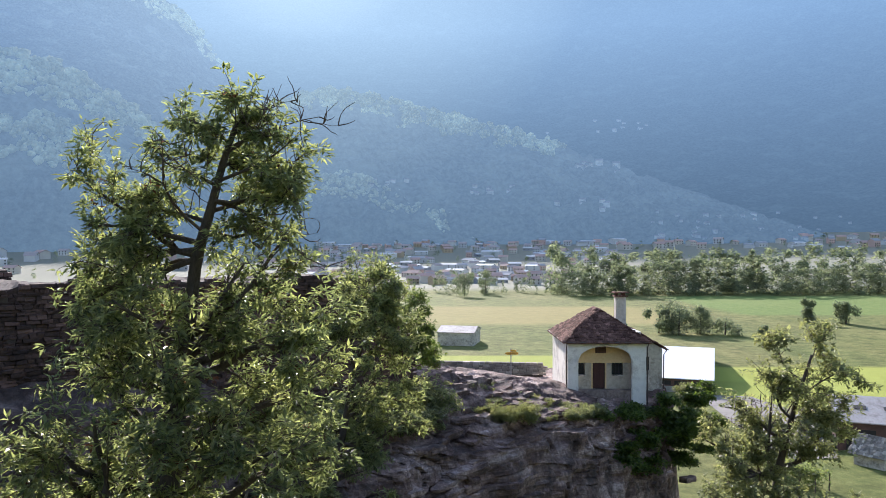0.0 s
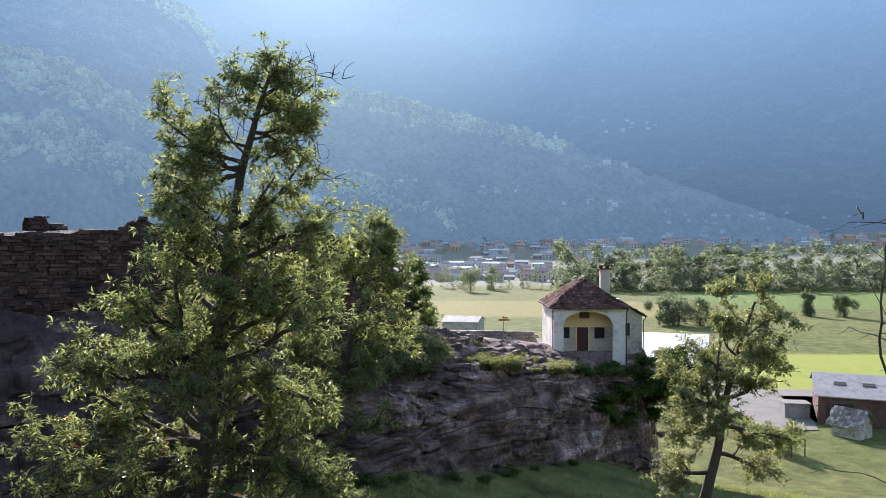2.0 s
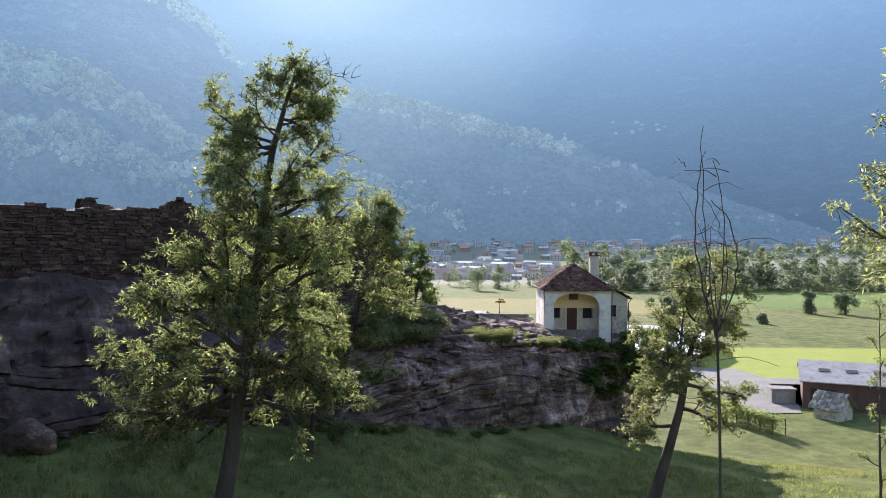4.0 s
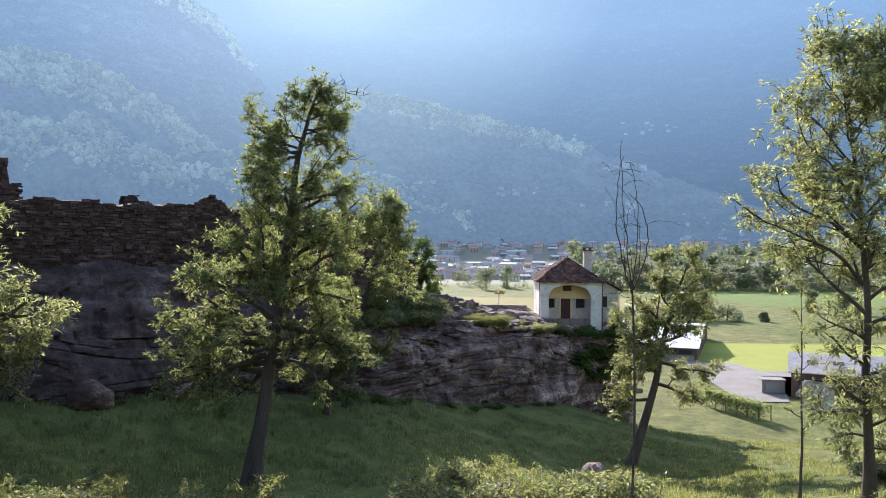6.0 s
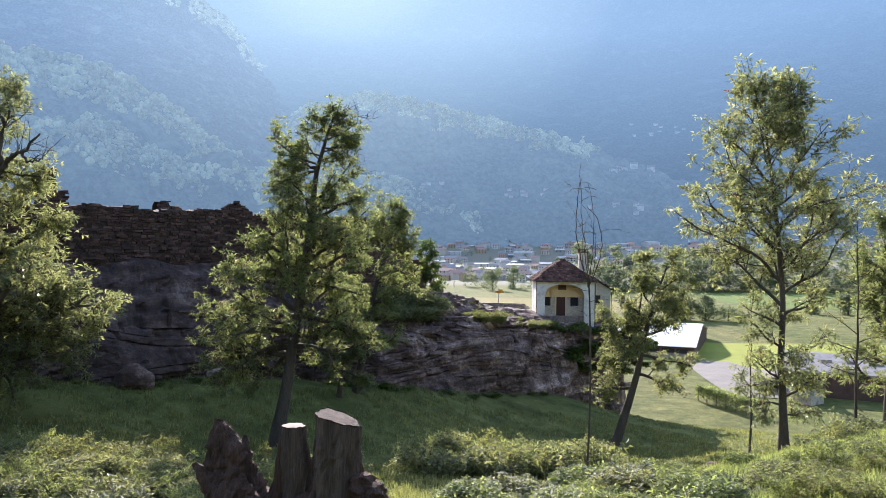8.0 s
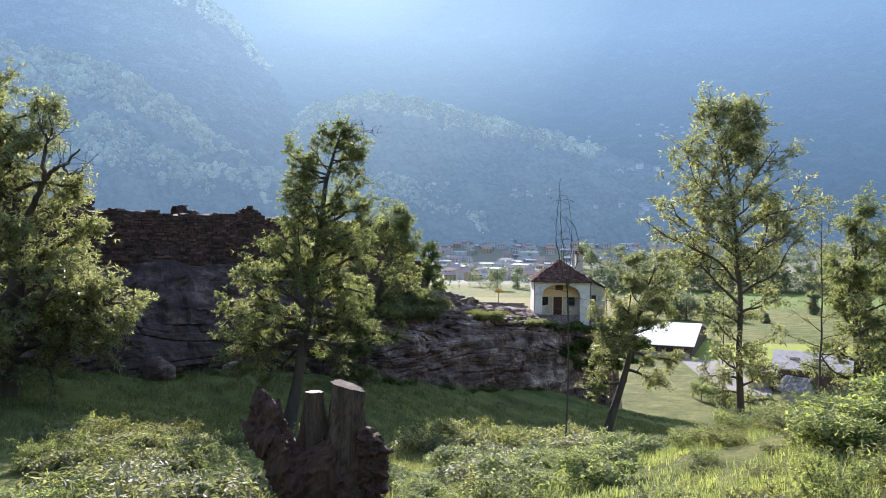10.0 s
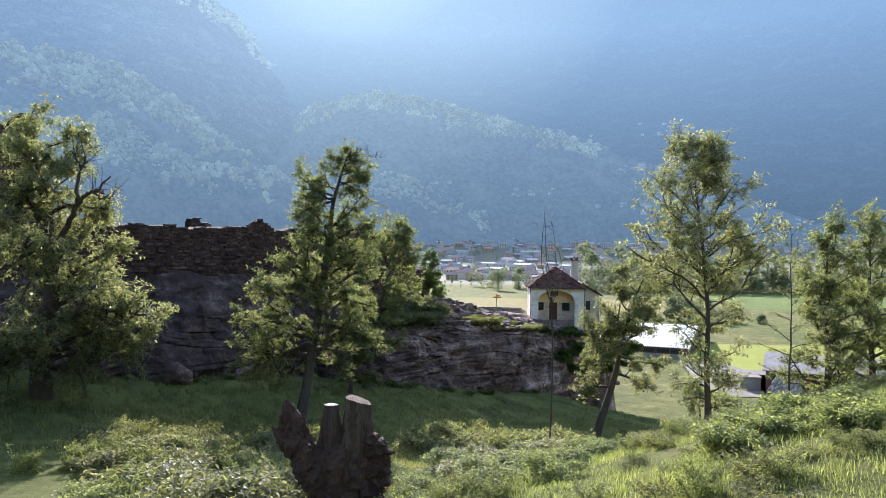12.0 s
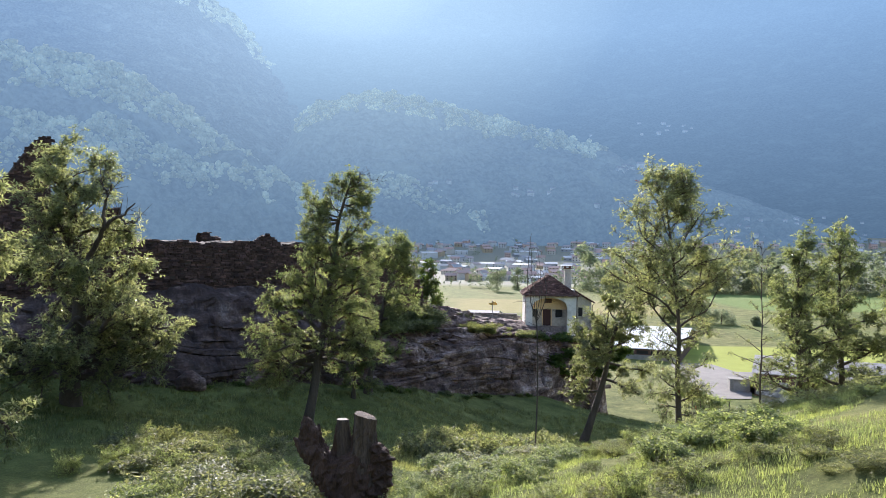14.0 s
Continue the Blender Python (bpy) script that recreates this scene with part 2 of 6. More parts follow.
M_OLD_PLASTER = surface("stained_plaster", (0.34, 0.29, 0.24), (0.72, 0.66, 0.58), 1.0, 0.95, 0.3, 0.02, stain=(0.16, 0.13, 0.11))
M_PLINTH = surface("stained_plinth", (0.13, 0.09, 0.075), (0.36, 0.28, 0.235), 1.6, 0.95, 0.4, 0.02, stain=(0.1, 0.075, 0.06))
M_SLATE = surface("roof_slab", (0.042, 0.021, 0.016), (0.23, 0.125, 0.098), 2.5, 1.0, 0.4, 0.02, piece="object")
M_SLATE_JOIN = surface("roof_slabs", (0.042, 0.021, 0.016), (0.23, 0.125, 0.098), 2.5, 1.0, 0.4, 0.02, piece="island")
for m in (M_SLATE, M_SLATE_JOIN):
    m.node_tree.nodes["Principled BSDF"].inputs["Specular IOR Level"].default_value = 0.1
M_DOOR = surface("dark_red_door", (0.05, 0.016, 0.013), (0.09, 0.03, 0.024), 6.0, 0.6, 0.2, 0.01, (6, 6, 0.4))
M_DARK = surface("dark_opening", (0.012, 0.011, 0.01), (0.03, 0.027, 0.025), 3.0, 0.7, 0.1)
M_WOOD = surface("old_wood", (0.06, 0.045, 0.035), (0.2, 0.15, 0.11), 3.0, 0.85, 0.5, 0.02, (3, 3, 0.3))
M_CUT = surface("sawn_wood", (0.1, 0.078, 0.056), (0.2, 0.155, 0.115), 5.0, 0.8, 0.3, 0.01)
M_STUMP = surface("dead_chestnut_wood", (0.02, 0.01, 0.007), (0.15, 0.08, 0.053), 3.0, 0.9, 0.9, 0.06, (3, 3, 0.35))
M_DEADWOOD = surface("grey_barkless_wood", (0.022, 0.014, 0.01), (0.2, 0.137, 0.1), 3.5, 0.9, 0.9, 0.04, (4, 4, 0.22), stain=(0.05, 0.03, 0.022))
M_BARK = surface("grey_brown_bark", (0.035, 0.026, 0.02), (0.13, 0.10, 0.078), 4.0, 0.95, 0.9, 0.03, (2.5, 2.5, 0.5))
M_TWIG = surface("dry_twig", (0.06, 0.04, 0.03), (0.14, 0.10, 0.075), 6.0, 0.9, 0.3, 0.01)
M_CONCRETE = surface("grey_concrete", (0.2, 0.19, 0.175), (0.33, 0.315, 0.29), 1.5, 0.9, 0.2, 0.01, stain=(0.2, 0.19, 0.17))
M_ASPHALT = surface("farmyard_asphalt", (0.15, 0.138, 0.124), (0.245, 0.225, 0.2), 1.5, 0.9, 0.3, 0.01)
M_BRICK = surface("brown_brick", (0.075, 0.042, 0.033), (0.15, 0.085, 0.066), 4.0, 0.9, 0.3, 0.01)
M_ETERNIT = surface("fibre_cement_roof", (0.26, 0.245, 0.24), (0.42, 0.40, 0.39), 1.2, 0.8, 0.2, 0.01, stain=(0.2, 0.18, 0.17))
M_WHITE_ROOF = surface("white_sheet_roof", (0.78, 0.79, 0.8), (0.86, 0.87, 0.88), 0.8, 0.3, 0.05, 0.005)
M_YELLOW = surface("yellow_paint", (0.62, 0.32, 0.02), (0.75, 0.42, 0.04), 8.0, 0.5, 0.05, 0.005)
M_INK = surface("black_print", (0.02, 0.02, 0.02), (0.04, 0.04, 0.04), 8.0, 0.6, 0.05, 0.005)
M_METAL = surface("dull_metal", (0.22, 0.21, 0.2), (0.34, 0.33, 0.32), 8.0, 0.45, 0.1, 0.005)
M_PIPE = surface("copper_brown_pipe", (0.05, 0.035, 0.03), (0.1, 0.07, 0.055), 8.0, 0.5, 0.1, 0.005)
L_ASH = leaf_material("tree_leaves", (0.064, 0.08, 0.054), (0.19, 0.206, 0.13), (2.1, 2.14, 1.2))
L_CHESTNUT = leaf_material("chestnut_leaves", (0.09, 0.102, 0.077), (0.22, 0.228, 0.162), (2.1, 2.14, 1.2))
L_FRUIT = leaf_material("fruit_tree_leaves", (0.088, 0.104, 0.07), (0.196, 0.21, 0.143), (2.2, 2.14, 1.15))
L_RUST = leaf_material("withered_leaves", (0.10, 0.04, 0.025), (0.2, 0.085, 0.05), (1.2, 1.0, 0.8))
L_BRAMBLE = leaf_material("bramble_leaves", (0.1, 0.135, 0.072), (0.265, 0.3, 0.185), (1.7, 1.7, 0.8), 0.62)
L_BUSH = leaf_material("shrub_leaves", (0.088, 0.106, 0.076), (0.225, 0.242, 0.172), (1.6, 1.55, 0.75), 0.5)
L_IVY = leaf_material("ivy_leaves", (0.035, 0.065, 0.02), (0.10, 0.14, 0.045), (1.5, 1.5, 0.7), 0.5)
L_GRASS = leaf_material("grass_blades", (0.1, 0.116, 0.062), (0.232, 0.24, 0.135), (1.45, 1.45, 0.8), 0.6)
L_SLOPE = leaf_material("lush_grass_blades", (0.12, 0.138, 0.078), (0.262, 0.283, 0.165), (1.5, 1.6, 0.75), 0.6)
# bluer, paler leaf colour stands in for haze over the valley
L_FAR = leaf_material("haze_blue_valley_leaves", (0.115, 0.145, 0.13), (0.22, 0.25, 0.205), (1.5, 1.5, 1.0), 0.8)


def ground_material():
    m, nt, n, ln, b = nodes_of("meadow")
    v = coords(nt)
    base = ramp(nt, tex(nt, v, 0.35, 6, 0.7), [(0.3, (0.088, 0.1, 0.042)), (0.5, (0.165, 0.178, 0.07)), (0.7, (0.265, 0.26, 0.11))])
    base = blend(nt, 1.0, base, ramp(nt, tex(nt, v, 9.0, 5, 0.8), [(0.25, (0.42, 0.45, 0.38)), (0.75, (1.4, 1.38, 1.25))]), "MULTIPLY")
    broad = ramp(nt, tex(nt, coords(nt, (1, 0.25, 1)), 0.03, 5, 0.6), [(0.35, (0.85, 0.95, 0.8)), (0.65, (1.15, 1.08, 1.05))])
    base = blend(nt, 1.0, base, broad, "MULTIPLY")
    # mown and ripe parcels of the valley floor, and haze painted far off
    sep = n.new("ShaderNodeSeparateXYZ")
    ln.new(v, sep.inputs[0])

    def between(out, a, b2, soft):
        p = n.new("ShaderNodeMapRange")
        p.interpolation_type = "SMOOTHSTEP"
        ln.new(out, p.inputs[0])
        p.inputs["From Min"].default_value, p.inputs["From Max"].default_value = a - soft, a + soft
        q = n.new("ShaderNodeMapRange")
        q.interpolation_type = "SMOOTHSTEP"
        ln.new(out, q.inputs[0])
        q.inputs["From Min"].default_value, q.inputs["From Max"].default_value = b2 - soft, b2 + soft
        s = n.new("ShaderNodeMath")
        s.operation = "SUBTRACT"
        ln.new(p.outputs[0], s.inputs[0])
        ln.new(q.outputs[0], s.inputs[1])
        return s.outputs[0]

    def parcel(x0, x1, y0, y1, colour, amount, soft=2.0):
        nonlocal base
        mul = n.new("ShaderNodeMath")
        mul.operation = "MULTIPLY"
        ln.new(between(sep.outputs[0], x0, x1, soft), mul.inputs[0])
        ln.new(between(sep.outputs[1], y0, y1, soft), mul.inputs[1])
        amt = n.new("ShaderNodeMath")
        amt.operation = "MULTIPLY"
        ln.new(mul.outputs[0], amt.inputs[0])
        amt.inputs[1].default_value = amount
        base = blend(nt, amt.outputs[0], base, colour)
    parcel(-10, 90, 262, 345, (0.36, 0.29, 0.12), 0.55, 9.0)      # hay drying
    parcel(-60, 62, 150, 186, (0.40, 0.44, 0.09), 0.7)           # fresh stubble
    parcel(50, 130, 122, 168, (0.40, 0.44, 0.09), 0.7)
    parcel(120, 420, 300, 420, (0.15, 0.24, 0.06), 0.6, 6.0)
    # greyer floor beyond: distance haze put into the ground colour
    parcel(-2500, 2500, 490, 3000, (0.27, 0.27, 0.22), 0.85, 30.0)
    ln.new(base, b.inputs["Base Color"])
    b.inputs["Roughness"].default_value = 0.95
    b.inputs["Specular IOR Level"].default_value = 0.1
    bump(nt, b, tex(nt, v, 6.0, 6, 0.8), 0.8, 0.15)
    return m


M_GROUND = ground_material()

# ---- the lie of the land ----
VALLEY = -1.5


def land(x, y):
    """Height of the ground: a grassy spur that falls to the flat valley floor."""
    x, y = np.asarray(x, float), np.asarray(y, float)
    bump_at = lambda cx, cy, s: np.exp(-((x - cx) ** 2 + (y - cy) ** 2) / (2 * s * s))
    cx, cy = np.clip(x, -45, 50), np.clip(y, -60, 75)
    near = 12.16 + 0.0167 * cx - 0.124 * cy - 0.00512 * cx * cy + 0.00323 * cx * cx + 0.0008 * cy * cy
    near += 3.09 * bump_at(24, -12, 11) - 2.2 * bump_at(12.5, 31, 9) - 0.7 * bump_at(10, 13, 6) - 1.2 * bump_at(-6, 14.5, 5) + 1.1 * bump_at(10.5, 51, 6) + 0.9 * bump_at(-1, 42, 5) + 0.7 * bump_at(19, -2, 6) + 0.5 * bump_at(11, -19, 5) + 1.3 * bump_at(1, -13, 8) + 0.8 * bump_at(-5, 30, 6)
    far = VALLEY + 0.05 * np.clip(np.hypot(x, y) - 760, 0, None)
    out = np.maximum(smooth(52, 88, y + 0.35 * np.clip(x - 20, 0, 200)), smooth(55, 100, np.abs(x)) * smooth(-40, 10, y))
    p = np.stack([x, y, 0 * x], 1) if x.ndim == 1 else None
    z = near * (1 - out) + far * out
    if p is not None:
        z = z + (1 - out) * (0.5 * cloud(p * 0.12, 3, 3) + 0.16 * cloud(p * 0.9, 3, 5))
    return z


def land_at(x, y):
    return float(land(np.array([x]), np.array([y]))[0])


def axis(lo, hi, fine_lo, fine_hi, step):
    mid = np.arange(fine_lo, fine_hi, step)
    up = fine_hi + np.cumsum(step * 1.07 ** np.arange(1, 200))
    dn = fine_lo - np.cumsum(step * 1.07 ** np.arange(1, 200))
    return np.concatenate([dn[dn > lo][::-1], mid, up[up < hi], [hi]])


gx, gy = axis(-2600, 2600, -40, 55, 0.85), axis(-600, 2600, -45, 110, 0.85)
GX, GY = np.meshgrid(gx, gy, indexing="ij")
gz = land(GX.ravel(), GY.ravel())
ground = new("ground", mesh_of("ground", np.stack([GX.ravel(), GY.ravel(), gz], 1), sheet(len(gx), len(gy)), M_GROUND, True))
tagged(ground, "sunlit green meadow that falls to mown valley fields", "ground", kind="structure")


# ---- mountains behind the valley ----
def az(px):
    return math.atan((px - 784) / 1325.0)


SLOPES = []


def mountain(name, crest, d0, d1, material, label, rough=1.0, seed=1, nu=420, nv=130, round_=1.0, lump=8.0):
    """A wooded mountain side from its foot (d0 metres off) to its crest (d1): crest gives bearing and steepness."""
    a = np.linspace(az(crest[0][0]), az(crest[-1][0]), nu)
    top = np.interp(a, [az(c[0]) for c in crest], [(441 - c[1]) / 1325.0 for c in crest])
    v = np.linspace(0, 1.12, nv)
    A, V = np.meshgrid(a, v, indexing="ij")
    T = np.repeat(top[:, None], nv, 1)
    D = (d0 + (d1 - d0) * V)
    Z = 20 + T * (d0 + (d1 - d0) * np.minimum(V, 1)) * (np.minimum(V, 1) ** 1.15 if round_ == 1 else 1 - (1 - np.minimum(V, 1)) ** round_) - np.clip(V - 1, 0, 1) * 2500
    p = np.stack([(np.sin(A) * D).ravel(), (np.cos(A) * D).ravel(), Z.ravel()], 1)
    gully = cloud(np.stack([A.ravel() * 26, V.ravel() * 2.5, 0 * A.ravel()], 1), 4, seed)
    lumps = cloud(p / 42.0, 3, seed + 9)
    keep = np.minimum(1, V.ravel() * 5)
    p[:, 2] += keep * rough * (110 * gully * np.sin(np.pi * np.clip(V.ravel(), 0, 1)) + 14 * lumps)
    crown = 1 - np.abs(cloud(np.stack([A.ravel() * D.ravel(), D.ravel(), 0 * D.ravel()], 1) / 34.0, 2, seed + 6)) * 2
    p[:, 2] += keep * lump * crown
    push = keep * rough * (90 * gully + 16 * cloud(p / 40.0, 2, seed + 4))
    p[:, 0] += np.sin(A.ravel()) * push
    p[:, 1] += np.cos(A.ravel()) * push
    SLOPES.append((p, sheet(nu, nv)[:, ::-1]))
    ob = new(name, mesh_of(name, p, SLOPES[-1][1], material, True))
    return tagged(ob, label, "mountain", kind="structure")


H_MAIN = distance_material("far_slope_painted_haze", (0.05, 0.06, 0.05), (0.046, 0.080, 0.118), (0.16, 0.265, 0.385), 1300, 0.85, 0.05)
H_LEFT = distance_material("left_slope_painted_haze", (0.12, 0.13, 0.10), (0.057, 0.094, 0.134), (0.114, 0.186, 0.28), 1000, 0.85, 0.06)
H_MID = distance_material("spur_painted_haze", (0.08, 0.088, 0.065), (0.059, 0.100, 0.146), (0.112, 0.182, 0.262), 450, 0.85, 0.07)
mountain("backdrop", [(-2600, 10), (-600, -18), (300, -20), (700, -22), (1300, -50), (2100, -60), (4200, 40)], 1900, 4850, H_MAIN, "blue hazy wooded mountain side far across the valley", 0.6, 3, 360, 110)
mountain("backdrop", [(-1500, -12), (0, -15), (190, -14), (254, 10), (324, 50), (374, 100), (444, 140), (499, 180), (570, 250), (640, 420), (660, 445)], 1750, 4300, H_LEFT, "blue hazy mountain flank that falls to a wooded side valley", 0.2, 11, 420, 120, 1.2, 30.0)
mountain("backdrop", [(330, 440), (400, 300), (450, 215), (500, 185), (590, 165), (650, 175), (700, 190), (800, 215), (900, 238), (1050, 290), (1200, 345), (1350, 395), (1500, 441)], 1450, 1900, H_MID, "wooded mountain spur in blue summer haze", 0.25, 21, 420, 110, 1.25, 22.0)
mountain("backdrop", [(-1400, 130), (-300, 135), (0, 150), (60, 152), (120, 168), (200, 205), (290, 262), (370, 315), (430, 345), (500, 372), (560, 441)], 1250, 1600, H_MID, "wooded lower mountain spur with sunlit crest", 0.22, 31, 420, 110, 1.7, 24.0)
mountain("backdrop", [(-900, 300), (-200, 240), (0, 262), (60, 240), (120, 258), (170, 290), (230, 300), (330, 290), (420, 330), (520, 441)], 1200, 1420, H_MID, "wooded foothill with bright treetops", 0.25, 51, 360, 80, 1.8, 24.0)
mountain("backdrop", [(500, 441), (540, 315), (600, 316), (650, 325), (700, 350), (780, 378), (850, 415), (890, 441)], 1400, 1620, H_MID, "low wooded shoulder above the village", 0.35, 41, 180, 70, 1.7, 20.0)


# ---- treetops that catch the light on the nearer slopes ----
# crowns glow with painted haze; a lighter tone stands in for sunlight
H_TREE = distance_material("painted_sunlit_treetops", (0.185, 0.188, 0.138), (0.058, 0.096, 0.138), (0.115, 0.185, 0.265), 800, 0.85, 0.05, True)


def treetops(slope, px0, px1, nu, nv, v0, count, size, seed):
    """Crowns of a far wood on a slope: clumps of leaf sheets, too many to count."""
    rng = np.random.default_rng(seed)
    p = SLOPES[slope][0].reshape(nu, nv, 3)
    bear = np.arctan2(p[:, 0, 0], p[:, 0, 1])
    cols_ = np.where((bear > az(px0)) & (bear < az(px1)))[0]
    i = rng.choice(cols_, count)
    v = v0 + (1 - v0) * rng.random(count) ** 0.7
    j = np.clip((v / 1.12 * nv).astype(int), 0, nv - 1)
    keep = lattice(np.stack([i * 0.11, j * 0.11, 0 * i], 1), seed) > 0.33
    c = p[i[keep], j[keep]] + rng.normal(0, 3, (keep.sum(), 3)) * [1, 1, 0.3]
    m = len(c)
    g = (1 + 5 ** 0.5) / 2
    knob = np.array([(-1, g, 0), (1, g, 0), (-1, -g, 0), (1, -g, 0), (0, -1, g), (0, 1, g), (0, -1, -g), (0, 1, -g), (g, 0, -1), (g, 0, 1), (-g, 0, -1), (-g, 0, 1)]) / 1.9
    tri = np.array([(0, 11, 5), (0, 5, 1), (0, 1, 7), (0, 7, 10), (0, 10, 11), (1, 5, 9), (5, 11, 4), (11, 10, 2), (10, 7, 6), (7, 1, 8), (3, 9, 4), (3, 4, 2), (3, 2, 6), (3, 6, 8), (3, 8, 9), (4, 9, 5), (2, 4, 11), (6, 2, 10), (8, 6, 7), (9, 8, 1)])
    r = size * rng.uniform(0.35, 0.95, m)
    v = c[:, None] + knob[None] * r[:, None, None] * rng.uniform(0.7, 1.3, (m, 12, 3)) * rng.uniform(0.8, 1.4, (m, 1, 3)) + np.array([0, 0, 0.35]) * r[:, None, None]
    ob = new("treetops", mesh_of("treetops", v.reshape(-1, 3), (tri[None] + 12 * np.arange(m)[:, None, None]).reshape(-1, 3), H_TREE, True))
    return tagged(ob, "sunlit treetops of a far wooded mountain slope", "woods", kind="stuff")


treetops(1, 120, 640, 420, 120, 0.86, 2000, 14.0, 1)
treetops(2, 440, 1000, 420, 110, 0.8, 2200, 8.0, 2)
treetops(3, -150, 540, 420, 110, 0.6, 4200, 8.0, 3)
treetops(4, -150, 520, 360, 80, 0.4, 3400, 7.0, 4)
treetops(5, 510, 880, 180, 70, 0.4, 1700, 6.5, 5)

# ---- unseen wooded mountain behind, added to block sky light ----
M_WOODED = surface("wooded_slope", (0.025, 0.04, 0.015), (0.06, 0.085, 0.03), 0.05, 1.0, 0.5, 2.0)
rb, rv = np.meshgrid(np.linspace(radians(95), radians(265), 90), np.linspace(0, 1, 24), indexing="ij")
rd = 160 + 1000 * rv
rp = np.stack([(np.sin(rb) * rd).ravel(), (np.cos(rb) * rd).ravel() - 30, (8 + 430 * rv ** 1.05 * (1 - 0.25 * np.abs(rb - np.pi))).ravel()], 1)
rp[:, 2] += 60 * cloud(rp / 160.0, 4, 61) * rv.ravel()
tagged(new("backdrop", mesh_of("backdrop", rp, sheet(90, 24), M_WOODED, True)), "unseen wooded mountain side behind, added to block sky light", "mountain", kind="structure")

# ---- rock outcrop ----
ALONG, BACK, FOOT = np.array([0.69, 0.724]), np.array([-0.724, 0.69]), np.array([0.0, 41.0])


def on_rock(a, n):
    """Plan place: a metres along the foot of the cliff, n metres behind it."""
    return FOOT + a * ALONG + n * BACK


def rock_plan(a, n):
    return FOOT[0] + a * ALONG[0] + n * BACK[0], FOOT[1] + a * ALONG[1] + n * BACK[1]


def rock_edge(a):
    """Height of the cliff's upper edge."""
    return 13.0 + 2.6 * smooth(-3, -17, a) - 0.7 * smooth(8, 18, a)


def rock_top(a, n):
    """Height of the rock's upper surface n metres behind its foot."""
    rise = 3.5 + 0.4 * smooth(-6, -20, a) - 1.7 * smooth(5, 17, a)
    z = rock_edge(a) + np.clip((n - 1.1) / (6.2 - 2.6 * smooth(-4, -14, a)), 0, 1) ** 0.85 * rise
    return z - 1.2 * smooth(21.5, 23.5, a) * smooth(3, 6, n)


def build_rock():
    na, nf, nt_ = 460, 150, 80
    a = np.linspace(-52, 40, na)
    s = np.concatenate([np.linspace(0, 1, nf), 1 + np.linspace(0, 1, nt_ + 1)[1:] ** 1.4])
    A, S = np.meshgrid(a, s, indexing="ij")
    A, S = A.ravel(), S.ravel()
    f, t = np.clip(S, 0, 1), np.clip(S - 1, 0, 1)
    lip = 0.7 + 0.8 * cloud(np.stack([A * 0.15, 0 * A, 0 * A], 1), 3, 7) + 0.5 * smooth(-4, -14, A)
    n = -0.6 + (lip + 0.6) * f ** 1.6 + t * 24
    x, y = rock_plan(A, n)
    foot = np.minimum(land(*rock_plan(A, 0 * A)), 15.0) - 1.2
    z = foot + (rock_edge(A) - foot) * f ** 0.9
    z = np.where(S > 1, rock_top(A, n) - 9 * smooth(0.72, 1, t), z)
    # the end beyond the chapel turns back and sinks into the slope
    end = smooth(0, 4, A - 25 - 8 * smooth(0.5, 4, n)) + smooth(-44, -51, A)
    z = z - end * (z - foot + 1.5)
    p = np.stack([x, y, z], 1)
    # strata: hard bands stand out, soft ones recede, broken by upright joints
    warp = z + 0.03 * A + 1.1 * cloud(p * 0.12, 3, 1)
    thick = 1.3 + 0.45 * np.sin(z * 0.9 + 0.05 * A) + 0.3 * np.sin(A * 0.21)
    layer = np.floor(warp / thick + 0.16 * cloud(np.stack([A * 0.3, warp * 0 + 5, 0 * A], 1), 2, 3))
    ledge = lattice(np.stack([A * 0.22, layer * 7.3 + 0.5, 0 * A + 0.5], 1), 2) - 0.5
    width = 0.22 + 0.6 * lattice(np.stack([layer * 3.1 + 0.5, 0 * A + 0.5, 0 * A + 0.5], 1), 9)
    cell = np.floor(A * width + layer * 0.37)
    block_ = lattice(np.stack([cell + 0.5, layer + 0.5, 0 * A + 0.5], 1), 4) - 0.5
    fine = np.floor(warp / 0.33 + 0.4 * cloud(p * 0.5, 2, 71))
    sheet_ = lattice(np.stack([np.floor(A * 1.1 + fine * 0.41) + 0.5, fine * 5.7 + 0.5, 0 * A + 0.5], 1), 5) - 0.5
    part_l = warp / thick + 0.16 * cloud(np.stack([A * 0.3, warp * 0 + 5, 0 * A], 1), 2, 3) - layer
    part_c = A * width + layer * 0.37 - cell
    joint = np.maximum((part_l < 0.14) * (lattice(np.stack([A * 0.3, layer + 0.5, 0 * A], 1), 31) > 0.5), (part_c < 0.1) * (block_ > 0.05))
    out = -0.3 * joint + 0.7 * ledge + 0.9 * block_ + 0.85 * cloud(p * 0.55, 4, 41) + 0.16 * sheet_ + 1.6 * cloud(p * 0.16, 2, 8) + 0.2 * cloud(p * 1.7, 3, 18)
    out *= smooth(0.0, 0.12, f) * (1 - 0.85 * smooth(0.0, 0.25, t)) * (1 - end)
    p[:, :2] -= out[:, None] * BACK[None]
    p[:, 2] += 0.5 * smooth(1.0, 1.06, S) * (np.floor(4 * lattice(np.stack([A * 0.3, n * 0.9, 0 * A], 1), 22)) / 4 - 0.4) * 1.6 * (1 - 0.8 * smooth(19, 21.5, A) * smooth(4, 6, n)) * (1 - end)
